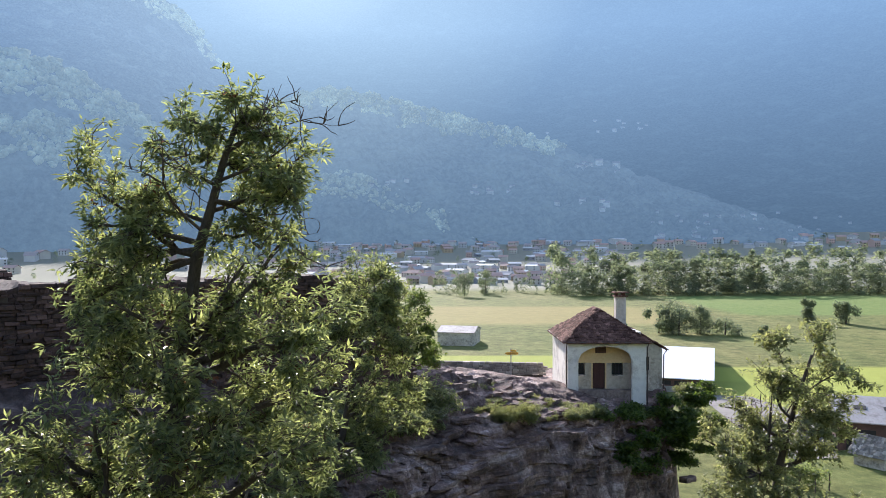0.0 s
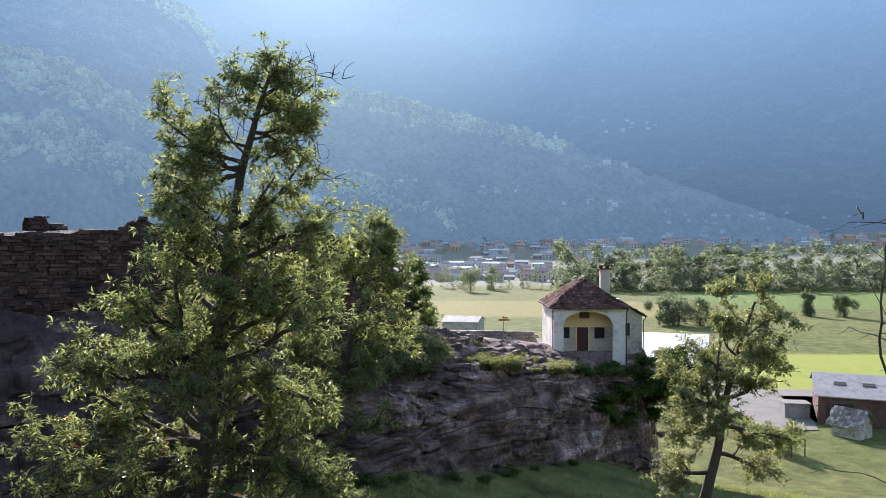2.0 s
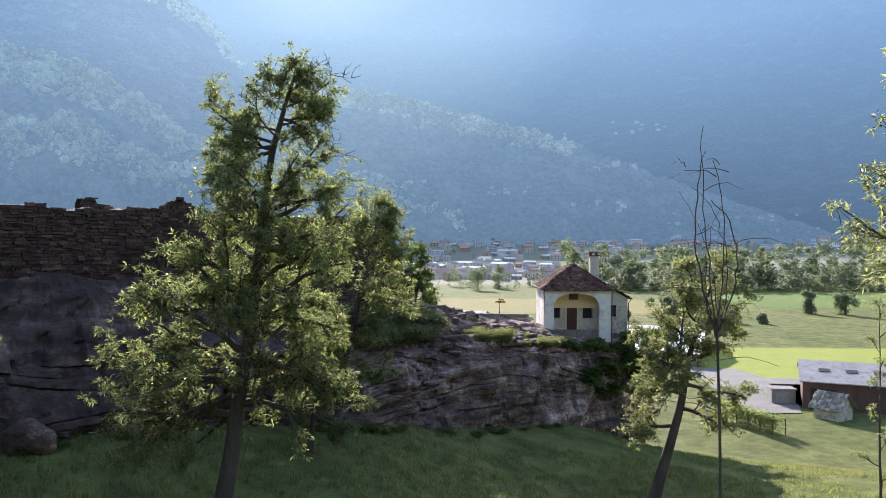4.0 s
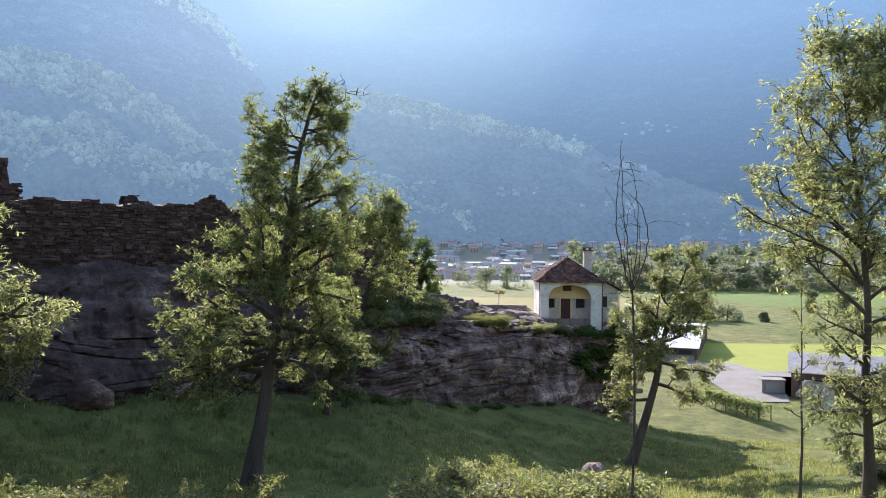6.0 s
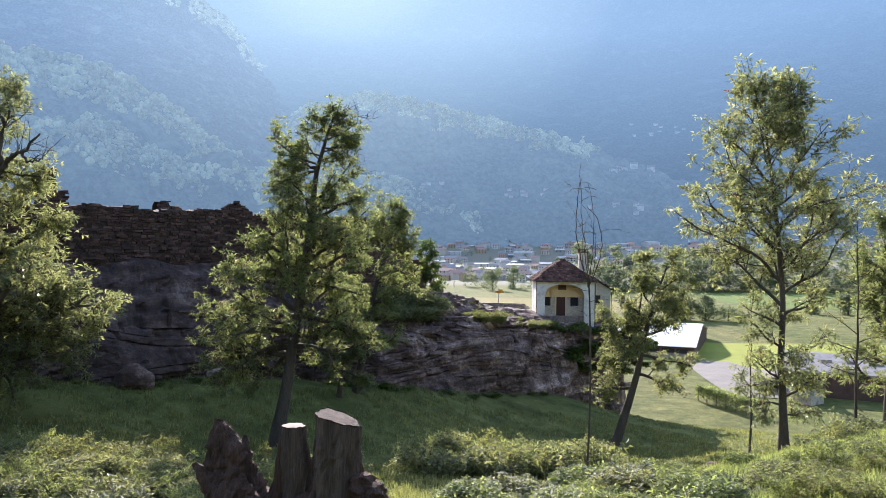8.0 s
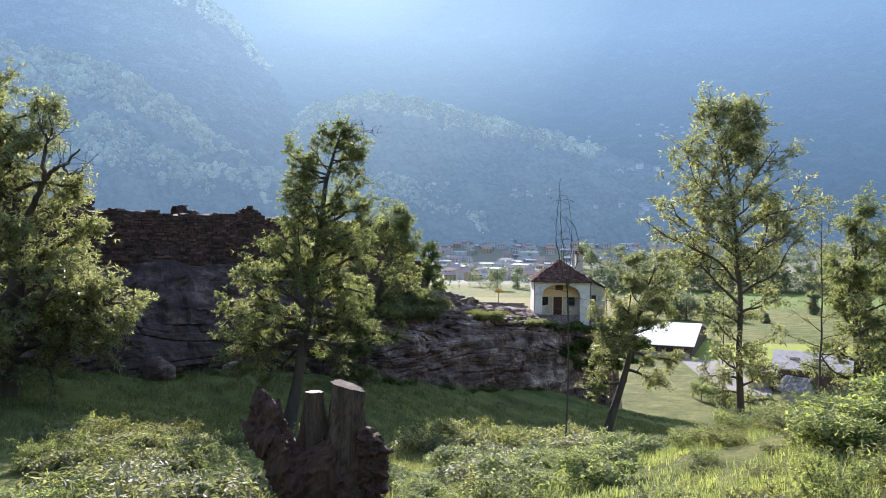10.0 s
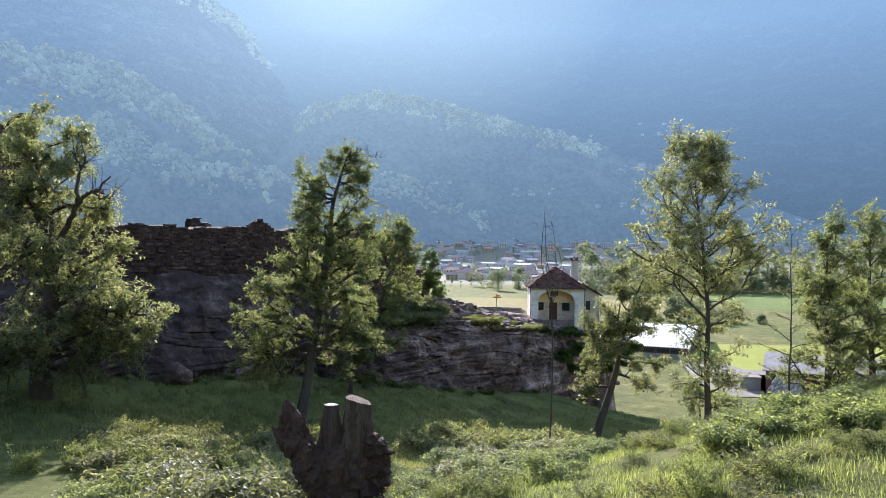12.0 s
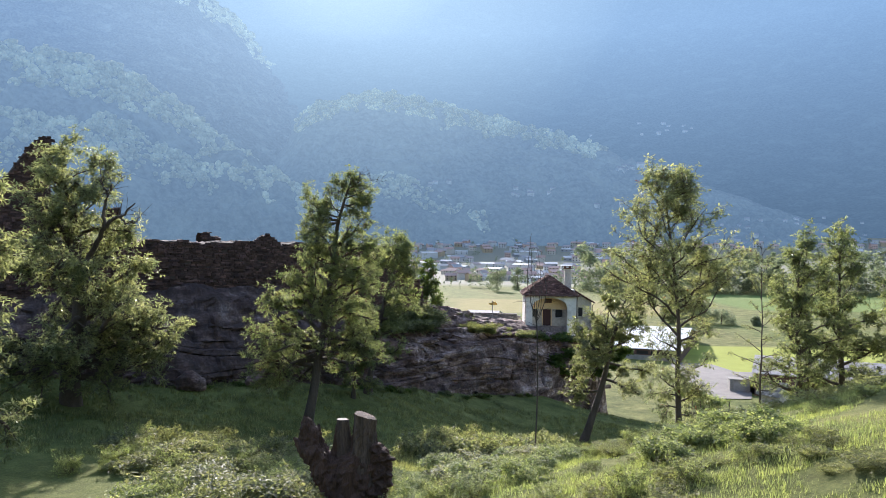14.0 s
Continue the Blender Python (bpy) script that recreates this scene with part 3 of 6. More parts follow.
    p[:, 2] += 0.35 * smooth(0.9, 1.1, S) * (cloud(p * 0.5, 4, 12) + 0.8 * cloud(np.stack([p[:, 0] * 0.5, p[:, 1] * 2.0, 0 * A], 1), 3, 14)) * (1 - 0.8 * smooth(19, 21.5, A) * smooth(4, 6, n))
    rock = empty("rock_outcrop", pose(0, 0, 0), "dark grey-brown layered cliff of gneiss with ledges", "rock")
    ns = len(s)
    q = sheet(na, ns)
    face = (q[:, 0] % ns) < nf - 1
    # the left part takes the rock with shade in its colour
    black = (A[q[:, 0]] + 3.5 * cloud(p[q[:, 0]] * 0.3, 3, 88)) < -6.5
    part("cliff_face", mesh_of("cliff_face", p, q[face & ~black], M_ROCK), None, rock)
    part("cliff_face", mesh_of("cliff_face", p, q[face & black], M_ROCK_SHADED), None, rock, "dark cliff face with shade put into its colour")
    part("rock_top", mesh_of("rock_top", p, q[~face & ~black], M_ROCK), None, rock, "weathered pale rock top with grass in its cracks")
    part("rock_top", mesh_of("rock_top", p, q[~face & black], M_ROCK_SHADED), None, rock, "dark rock under a castle wall, shade put into its colour")
    # slabs that stand proud of the face and lie on the ledges
    rng = np.random.default_rng(6)
    for k in range(170):
        a0 = rng.uniform(-4, 30)
        f0 = rng.uniform(0.12, 1.0) ** 0.8
        w, d, h = rng.uniform(0.7, 2.8), rng.uniform(0.5, 1.1), rng.uniform(0.18, 0.55)
        top = k > 50
        n0 = rng.uniform(1.6, 8.5) if top else 1.3 * f0 ** 1.6 - 0.3
        if top:
            a0 = rng.uniform(0, 20.5)
            n0 = rng.uniform(1.6, 8.5 if a0 < 17 else 4.6)
            w, d, h = rng.uniform(0.7, 2.6), rng.uniform(0.7, 1.7), rng.uniform(0.2, 0.6)
        xx, yy = on_rock(a0, n0)
        ft = min(land_at(*on_rock(a0, 0)), 15.0) - 1.2
        zz = float(rock_top(a0, n0)) - 0.05 if top else ft + (float(rock_edge(a0)) - ft) * f0 ** 0.9
        bm = bmesh.new()
        bmesh.ops.create_cube(bm, size=1.0)
        bmesh.ops.subdivide_edges(bm, edges=bm.edges, cuts=2, use_grid_fill=True)
        for v in bm.verts:
            c = v.co
            r = 1 - 0.35 * max(0, c.length - 0.55)
            v.co = Vector((c.x * w * r, c.y * d * r, c.z * h * r)) + Vector(rng.normal(0, 0.05, 3)) * Vector((w, d, h)).length * 0.35
        ob = part("rock_slab", bm, M_ROCK, rock)
        ob.matrix_world = pose(xx, yy, zz, rng.uniform(-6, 6), rng.uniform(-6, 3), 46 + rng.uniform(-14, 14))
    return rock


build_rock()


# ---- ruined castle wall ----
def stone_box(w, h, d):
    """A roughly squared stone, its face at y=0 and its body behind."""
    k = min(w, h) * 0.14
    f = [(-w / 2 + k, -0.0, -h / 2 + k), (w / 2 - k, 0, -h / 2 + k), (w / 2 - k, 0, h / 2 - k), (-w / 2 + k, 0, h / 2 - k)]
    m = [(-w / 2, k, -h / 2), (w / 2, k, -h / 2), (w / 2, k, h / 2), (-w / 2, k, h / 2)]
    b = [(v[0], d, v[2]) for v in m]
    quads = [(0, 1, 2, 3)] + [q for o in (0, 4) for i in range(4) for q in [(o + (i + 1) % 4, o + i, o + 4 + i, o + 4 + (i + 1) % 4)]]
    return np.array(f + m + b, float), np.array(quads)


WALL_N = 4.8                                  # the wall's face behind the foot of the cliff


def wall_crest(a):
    z = 23.5 + 0.1 * math.sin(a * 0.9) + 0.09 * math.sin(a * 2.3 + 1) + 0.03 * math.sin(a * 5.1)
    if -17.9 < a < -15.1:
        z += 0.85 - 0.5 * abs(a + 16.5)
    if a > -2.0:
        z -= 0.9 * math.floor((a + 2.0) / 0.8)
    return z


def back_crest(a):
    """What still stands of the inner walls, behind the front one."""
    if -20.1 < a < -18.2:
        return 24.4 - 0.3 * (a > -19.2)
    if -28.6 < a < -26.7:
        return 26.3 if a < -27.5 else 24.75
    if a < -31.5:
        return 29.8 + 2.0 * math.sin(-a * 0.8) if a < -33 else 26.8
    return 0.0


def masonry(shared, parent, a0, a1, z0, crest, y, limit):
    """Courses of rubble up to a broken crest; those past the limit come back joined."""
    rest, count, z = [], 0, z0
    while z < 33:
        h = random.choice((0.1, 0.13, 0.17, 0.22))
        a = a0 + random.uniform(0, 0.3)
        while a < a1:
            w = random.choice((0.2, 0.3, 0.42, 0.58))
            if z + h < crest(a + w / 2) + 0.03 and random.random() > 0.04:
                out = y + random.uniform(-0.09, 0.07)
                if -22 < a < -9 and z > 21.6 and count < limit:
                    key = (w, h)
                    if key not in shared:
                        v, q = stone_box(w - 0.02, h - 0.015, 0.3)
                        shared[key] = mesh_of("stone", v + np.random.uniform(-0.018, 0.018, v.shape), q, M_STONE_PIECE)
                    st = new("stone", shared[key])
                    st.parent = parent
                    st.location = (a + w / 2, out, z + h / 2)
                    st.rotation_euler = (random.uniform(-0.08, 0.08), random.uniform(-0.07, 0.07), random.uniform(-0.08, 0.08))
                    count += 1
                else:
                    v, q = stone_box(w - 0.02, h - 0.015, 0.3)
                    rest.append((v + np.array([a + w / 2, out, z + h / 2]) + np.random.uniform(-0.035, 0.035, v.shape), q))
            a += w
        z += h
    return rest


def wall_core(a0, a1, z0, crest, y0, y1):
    """The rubble core behind the facing, with an uneven top."""
    ny = max(3, int((y1 - y0) / 0.5))
    aa = np.arange(a0, a1, 0.25)
    vs, fs = [], []
    for i, a in enumerate(aa):
        top = crest(a) - 0.1
        col = [(y0, z0), (y0, top)] + [(y0 + (y1 - y0) * k / ny, top + random.uniform(-0.05, 0.07)) for k in range(1, ny)] + [(y1, top - 0.3), (y1, z0)]
        vs += [(a, yy, zz) for yy, zz in col]
        if i:
            o, m = (i - 1) * len(col), len(col)
            fs += [(o + k, o + k + m, o + k + m + 1, o + k + 1) for k in range(m - 1)]
    return mesh_of("wall_core", vs, fs, M_MORTAR)


def build_wall():
    turn = math.degrees(math.atan2(ALONG[1], ALONG[0]))
    x, y = on_rock(0, WALL_N)
    wall = empty("castle_ruin", pose(x, y, 0, 0, 0, turn), "ruined castle wall of dark rubble masonry on a cliff", "ruin")
    level = lambda a: wall_crest(a) - (0.85 - 0.5 * abs(a + 16.5) if -17.9 < a < -15.1 else 0)
    part("wall_core", wall_core(-48, 2.6, 14.5, level, 0.1, 6.4), None, wall)
    part("wall_core", wall_core(-17.8, -15.2, 23.0, wall_crest, 0.3, 1.2), None, wall)
    shared = {}
    rest = masonry(shared, wall, -48, 2.3, 15.6, wall_crest, 0.0, 200)
    for a0, a1 in ((-20.1, -18.2), (-28.6, -26.7), (-48, -31.5)):
        part("wall_core", wall_core(a0, a1, 22.5, lambda a: back_crest(min(max(a, a0 + 0.05), a1 - 0.05)), 5.9, 7.0), None, wall)
        rest += masonry(shared, wall, a0, a1, 23.0, back_crest, 5.8, 45)
    v, q = joined(rest)
    tagged(part("stones", mesh_of("stones", v, q, M_STONE), None, wall), kind="stuff")
    return wall


build_wall()


# ---- chapel ----
CX, CY, CW = 10.05, 60.3, 6.3         # front left corner and width
FLOOR, EAVE, RIDGE = 13.55, 17.55, 19.9


def arch_wall(width, x0, x1, spring, crown, z0, z1, thick):
    """A wall along x with an arched opening that goes through it."""
    bm = bmesh.new()
    n = 18
    arc = [(x0 + (x1 - x0) * i / n, spring + (crown - spring) * math.sqrt(max(0, 1 - (2 * i / n - 1) ** 2))) for i in range(n + 1)]
    rings = []
    for yy in (0, thick):
        outer = [bm.verts.new((x, yy, z1)) for x, _ in arc]
        inner = [bm.verts.new((x, yy, z)) for x, z in arc]
        corner = [bm.verts.new(c) for c in ((0, yy, z1), (0, yy, z0), (x0, yy, z0), (x1, yy, z0), (width, yy, z0), (width, yy, z1))]
        rings.append((outer, inner, corner))
        for i in range(n):
            bm.faces.new((outer[i], outer[i + 1], inner[i + 1], inner[i]))
        bm.faces.new((corner[0], outer[0], inner[0], corner[2], corner[1]))
        bm.faces.new((outer[n], corner[5], corner[4], corner[3], inner[n]))
    (o0, i0, c0), (o1, i1, c1) = rings
    for i in range(n):
        bm.faces.new((i0[i], i0[i + 1], i1[i + 1], i1[i]))
    for a, b, c, d in ((i0[0], i1[0], c1[2], c0[2]), (c0[3], c1[3], i1[n], i0[n]), (c0[0], c0[1], c1[1], c1[0]), (c0[4], c0[5], c1[5], c1[4])):
        bm.faces.new((a, b, c, d))
    bmesh.ops.recalc_face_normals(bm, faces=bm.faces)
    return bm


def slab_roof(parent, corners, course, limit, rest, shared):
    """Stone slabs in courses on a roof face: corners eave left, eave right, top right, top left."""
    el, er, tr, tl = [np.array(c, float) for c in corners]
    up = (tl + tr) / 2 - (el + er) / 2
    height = np.linalg.norm(up)
    side = (er - el) / np.linalg.norm(er - el)
    normal = np.cross(side, up)
    normal /= np.linalg.norm(normal)
    rise = np.cross(normal, side)
    turn = Matrix((side, rise, normal)).transposed().to_quaternion()
    rows = int(height / course)
    made = 0
    for r in range(rows + 1):
        f = r / (rows + 0.6)
        a, b = el + (tl - el) * f, er + (tr - er) * f
        length = np.linalg.norm(b - a)
        x = -random.uniform(0, 0.3)
        while x < length:
            w = random.choice((0.24, 0.3, 0.38, 0.46))
            c = a + side * min(x + w / 2, max(length - w * 0.3, 0)) + normal * random.uniform(0.03, 0.11)
            q = turn @ Euler((random.uniform(-0.13, 0.02), random.uniform(-0.05, 0.05), random.uniform(-0.08, 0.08))).to_quaternion()
            if w not in shared:
                v, qd = stone_box(w * 1.05, course * 1.75, 0.09)
                v = v[:, [0, 2, 1]] * np.array([1, 1, -1])
                shared[w] = mesh_of("slab", v, qd, M_SLATE)
            if made < limit:
                s = new("slab", shared[w])
                s.parent = parent
                s.rotation_mode = "QUATERNION"
                s.rotation_quaternion, s.location = q, c
                made += 1
            else:
                v = np.array([vv.co[:] for vv in shared[w].vertices])
                fq = np.array([p.vertices[:] for p in shared[w].polygons])
                rest.append((v @ np.array(q.to_matrix()).T + c, fq))
            x += w * 0.97
    return made


def build_chapel():
    ch = empty("chapel", pose(CX, CY, 0), "small white plastered chapel with stone slab roof and arched porch", "chapel")
    W, D, P = CW, 8.4, 1.25
    part("porch_front", arch_wall(W, 0.85, 5.2, 16.05, 17.15, 11.6, EAVE, 0.45), M_PLASTER, ch, "white plaster front with a wide arch")
    side = arch_wall(P - 0.45, 0.08, P - 0.53, 16.2, 16.9, 12.2, EAVE, 0.4)
    bmesh.ops.transform(side, matrix=pose(0.402, 0.453, 0, 0, 0, 90), verts=side.verts)
    part("porch_side", side, M_PLASTER, ch)
    part("porch_side", box(W - 0.4, W - 0.003, 0.453, P, 11.6, EAVE), M_PLASTER, ch)
    part("porch_floor", box(0.42, W - 0.42, 0.42, P, 12.3, FLOOR - 0.02, 0.02), M_PLINTH, ch, "stained plinth under the porch")
    part("porch_ceiling", box(0.41, W - 0.41, 0.46, P - 0.01, EAVE - 0.35, EAVE - 0.25), M_OCHRE, ch)
    # back wall of the porch, in strips round its openings
    def strip(x0, x1, z0, z1, mat):
        return part("porch_back", box(x0, x1, P, P + 0.35, z0, z1), mat, ch)
    zo = 15.62
    strip(0.4, W - 0.4, zo + 0.08, EAVE, M_OCHRE)
    for x0, x1 in ((0.4, 0.85), (1.6, 2.25), (3.25, 3.8), (4.75, W - 0.4)):
        strip(x0, x1, FLOOR - 1.0, zo + 0.08, M_PALE)
    for x0, x1 in ((0.85, 1.6), (3.8, 4.75)):
        strip(x0, x1, FLOOR - 1.0, 14.6, M_PALE)
    part("string_course", box(0.45, W - 0.45, P - 0.05, P - 0.002, zo + 0.03, zo + 0.1), M_OCHRE, ch)
    door = part("door", box(2.25, 3.25, P + 0.1, P + 0.17, FLOOR, zo + 0.05), M_DOOR, ch, "dark red wooden door")
    part("door_panel", box(2.33, 2.72, P + 0.075, P + 0.099, FLOOR + 0.2, zo - 0.1, 0.01), M_DOOR, door)
    part("door_panel", box(2.78, 3.17, P + 0.075, P + 0.099, FLOOR + 0.2, zo - 0.1, 0.01), M_DOOR, door)
    part("door_frame", box(2.12, 2.25, P - 0.03, P + 0.2, FLOOR, zo + 0.06, 0.01), M_OCHRE, ch)
    part("door_frame", box(3.25, 3.38, P - 0.03, P + 0.2, FLOOR, zo + 0.06, 0.01), M_OCHRE, ch)
    for x0, x1 in ((0.85, 1.6), (3.8, 4.75)):
        win = part("window", box(x0 + 0.05, x1 - 0.05, P + 0.2, P + 0.24, 14.66, zo), M_DARK, ch, "dark barred window")
        part("window_sill", box(x0 - 0.06, x1 + 0.06, P - 0.06, P + 0.2, 14.56, 14.64, 0.01), M_OLD_PLASTER, win)
        for i in range(4):
            bx = x0 + 0.12 + i * (x1 - x0 - 0.24) / 3
            part("bar", box(bx - 0.012, bx + 0.012, P + 0.12, P + 0.145, 14.64, zo), M_INK, win)
    fresco = part("emblem", box(2.45, 3.35, P - 0.025, P - 0.003, 16.45, 17.0, 0.008), M_BRICK, ch, "faded brown painted emblem")
    # nave
    part("nave_wall", box(0, 0.4, P + 0.003, D, 12.4, EAVE), M_PLASTER, ch)
    part("nave_wall", box(0.403, W, D - 0.4, D, 12.4, EAVE), M_PLASTER, ch)
    part("nave_wall", box(W - 0.4, W - 0.003, P + 0.36, D - 0.403, 11.8, EAVE + 0.6), M_PLASTER, ch)
    # roof
    o = 0.28
    ez = EAVE - 0.02
    c = [(-o, -o, ez), (W + o, -o, ez), (W + o, D + o, ez), (-o, D + o, ez), (W / 2, 2.9, RIDGE), (W / 2, D - 2.9, RIDGE)]
    bm = bmesh.new()
    vs = [bm.verts.new(p) for p in c]
    for f in ((0, 1, 4), (1, 2, 5, 4), (2, 3, 5), (3, 0, 4, 5), (3, 2, 1, 0)):
        bm.faces.new([vs[i] for i in f])
    roof = part("roof", bm, M_SLATE_JOIN, ch, "weathered brown stone slab roof")
    rest, shared = [], {}
    slab_roof(roof, (c[0], c[1], c[4], c[4]), 0.2, 170, rest, shared)
    slab_roof(roof, (c[3], c[0], c[4], c[5]), 0.2, 120, rest, shared)
    slab_roof(roof, (c[1], c[2], c[5], c[4]), 0.2, 0, rest, shared)
    # wing with a lean-to roof
    wx, y0, y1 = W + 2.45, 3.9, 8.2
    bm = bmesh.new()
    prof = [(W, 11.4), (wx, 10.6), (wx, 16.45), (W, 17.9)]
    a = [bm.verts.new((x, y0, z)) for x, z in prof]
    b = [bm.verts.new((x, y1, z)) for x, z in prof]
    bm.faces.new(a[::-1])
    bm.faces.new(b)
    for i in range(4):
        bm.faces.new((a[i], a[(i + 1) % 4], b[(i + 1) % 4], b[i]))
    bmesh.ops.recalc_face_normals(bm, faces=bm.faces)
    part("wing", bm, M_OLD_PLASTER, ch, "side wing with stained flaking plaster")
    rw = [(wx + 0.3, y0 - 0.3, 16.35), (wx + 0.3, y1 + 0.3, 16.35), (W - 0.1, y1 + 0.3, 18.05), (W - 0.1, y0 - 0.3, 18.05)]
    bm = bmesh.new()
    lo = [bm.verts.new(p) for p in rw]
    hi = [bm.verts.new((x, y, z + 0.09)) for x, y, z in rw]
    bm.faces.new(lo[::-1])
    bm.faces.new(hi)
    for i in range(4):
        bm.faces.new((lo[i], lo[(i + 1) % 4], hi[(i + 1) % 4], hi[i]))
    bmesh.ops.recalc_face_normals(bm, faces=bm.faces)
    wroof = part("wing_roof", bm, M_SLATE_JOIN, ch)
    slab_roof(wroof, [(x, y, z + 0.1) for x, y, z in rw], 0.28, 0, rest, shared)
    v, q = joined(rest)
    tagged(part("slabs", mesh_of("slabs", v, q, M_SLATE_JOIN), None, ch), kind="stuff")
    win = part("window", box(W + 0.75, W + 1.3, y0 - 0.012, y0 + 0.1, 14.6, 15.75), M_DARK, ch, "dark narrow window")
    part("window_sill", box(W + 0.68, W + 1.38, y0 - 0.09, y0 - 0.013, 14.48, 14.6, 0.01), M_OLD_PLASTER, win)
    # chimney with slab cap
    chim = part("chimney", box(W - 0.75, W + 0.15, 7.2, 8.1, 17.0, 20.7, 0.02), M_OLD_PLASTER, ch, "plastered chimney with stone slab cap")
    part("chimney_slab", box(W - 0.9, W + 0.3, 7.05, 8.25, 20.703, 20.79, 0.015, 0.02), M_SLATE, chim)
    for px in (W - 0.7, W - 0.05):
        part("chimney_post", box(px - 0.08, px + 0.14, 7.3, 8.0, 20.78, 21.02, 0.01), M_SLATE, chim)
    part("chimney_slab", box(W - 0.95, W + 0.35, 7.0, 8.3, 21.02, 21.12, 0.015, 0.02), M_SLATE, chim)
    # gutters and downpipes
    for path in ([(-0.1, -0.2, 17.45), (-0.12, -0.12, 17.1), (-0.06, 0.2, 16.8), (-0.06, 0.25, 13)],
                 [(W + 0.2, -0.2, 17.45), (W + 0.1, -0.05, 17.1), (W + 0.08, -0.05, 11.6)],
                 [(wx + 0.3, y0 - 0.25, 16.35), (wx + 0.1, y0 - 0.08, 16.0), (wx + 0.08, y0 - 0.06, 11)]):
        v, q = tube(path, [0.05] * len(path), 6)
        part("downpipe", mesh_of("downpipe", v, q, M_PIPE, True), None, ch)
    v, q = tube([(-o, -o - 0.05, ez - 0.03), (W + o, -o - 0.05, ez - 0.03)], [0.07, 0.07], 6)
    part("gutter", mesh_of("gutter", v, q, M_PIPE, True), None, ch)
    v, q = tube([(-o - 0.05, -o, ez - 0.03), (-o - 0.05, D, ez - 0.03)], [0.07, 0.07], 6)
    part("gutter", mesh_of("gutter", v, q, M_PIPE, True), None, ch)
    return ch


build_chapel()


# ---- sign post and low wall by the chapel ----
def build_sign():
    x, y = 5.9, 65.0
    s = empty("trail_sign", pose(x, y, 13.2), "yellow trail signpost with pointed boards on a steel post", "signpost")
    v, q = tube([(0, 0, 0), (0, 0, 3.15)], [0.045, 0.045], 8)
    part("post", mesh_of("post", v, q, M_METAL, True), None, s, "dull steel post")
    for z, x0, x1, w in ((2.75, -0.55, 0.62, 0.2), (2.98, -0.12, 0.45, 0.16)):
        bm = bmesh.new()
        f = [(x0 + 0.18, z - w / 2), (x1, z - w / 2), (x1, z + w / 2), (x0 + 0.18, z + w / 2), (x0, z)]
        fa = bm.faces.new([bm.verts.new((px, -0.08, pz)) for px, pz in f])
        r = bmesh.ops.extrude_face_region(bm, geom=[fa])
        for vv in r["geom"]:
            if isinstance(vv, bmesh.types.BMVert):
                vv.co.y += 0.03
        bmesh.ops.recalc_face_normals(bm, faces=bm.faces)
        board = part("board", bm, M_YELLOW if z < 3 else M_INK, s, "yellow pointed board" if z < 3 else "dark small board")
        if z < 3:
            part("text_bar", box(x0 + 0.3, x1 - 0.3, -0.088, -0.082, z + 0.02, z + 0.05), M_INK, board)
            part("text_bar", box(x0 + 0.3, x1 - 0.45, -0.088, -0.082, z - 0.06, z - 0.03), M_INK, board)


build_sign()


def dry_wall(name, x0, y0, x1, y1, z0, h, label):
    """A low wall of loose flat stones."""
    length, turn = math.hypot(x1 - x0, y1 - y0), math.degrees(math.atan2(y1 - y0, x1 - x0))
    w = empty(name, pose(x0, y0, z0, 0, 0, turn), label, "wall")
    shared = {}
    part("wall_core", box(0, length, 0.12, 0.5, -0.5, h - 0.1), M_MORTAR, w)
    z = 0.0
    while z < h:
        hh = random.choice((0.12, 0.16, 0.2))
        a = 0.0
        while a < length:
            ww = random.choice((0.35, 0.5, 0.65))
            if (ww, hh) not in shared:
                v, q = stone_box(ww - 0.03, hh - 0.02, 0.5)
                shared[(ww, hh)] = mesh_of("stone", v, q, M_PALE_STONE)
            s = new("stone", shared[(ww, hh)])
            s.parent = w
            s.location = (a + ww / 2, random.uniform(-0.03, 0.03), z + hh / 2)
            s.rotation_euler = (0, random.uniform(-0.04, 0.04), random.uniform(-0.05, 0.05))
            a += ww
        z += hh
    return w


dry_wall("stone_wall", -2.5, 72.0, 9.4, 70.5, 13.1, 1.0, "low dry stone wall beside the chapel")


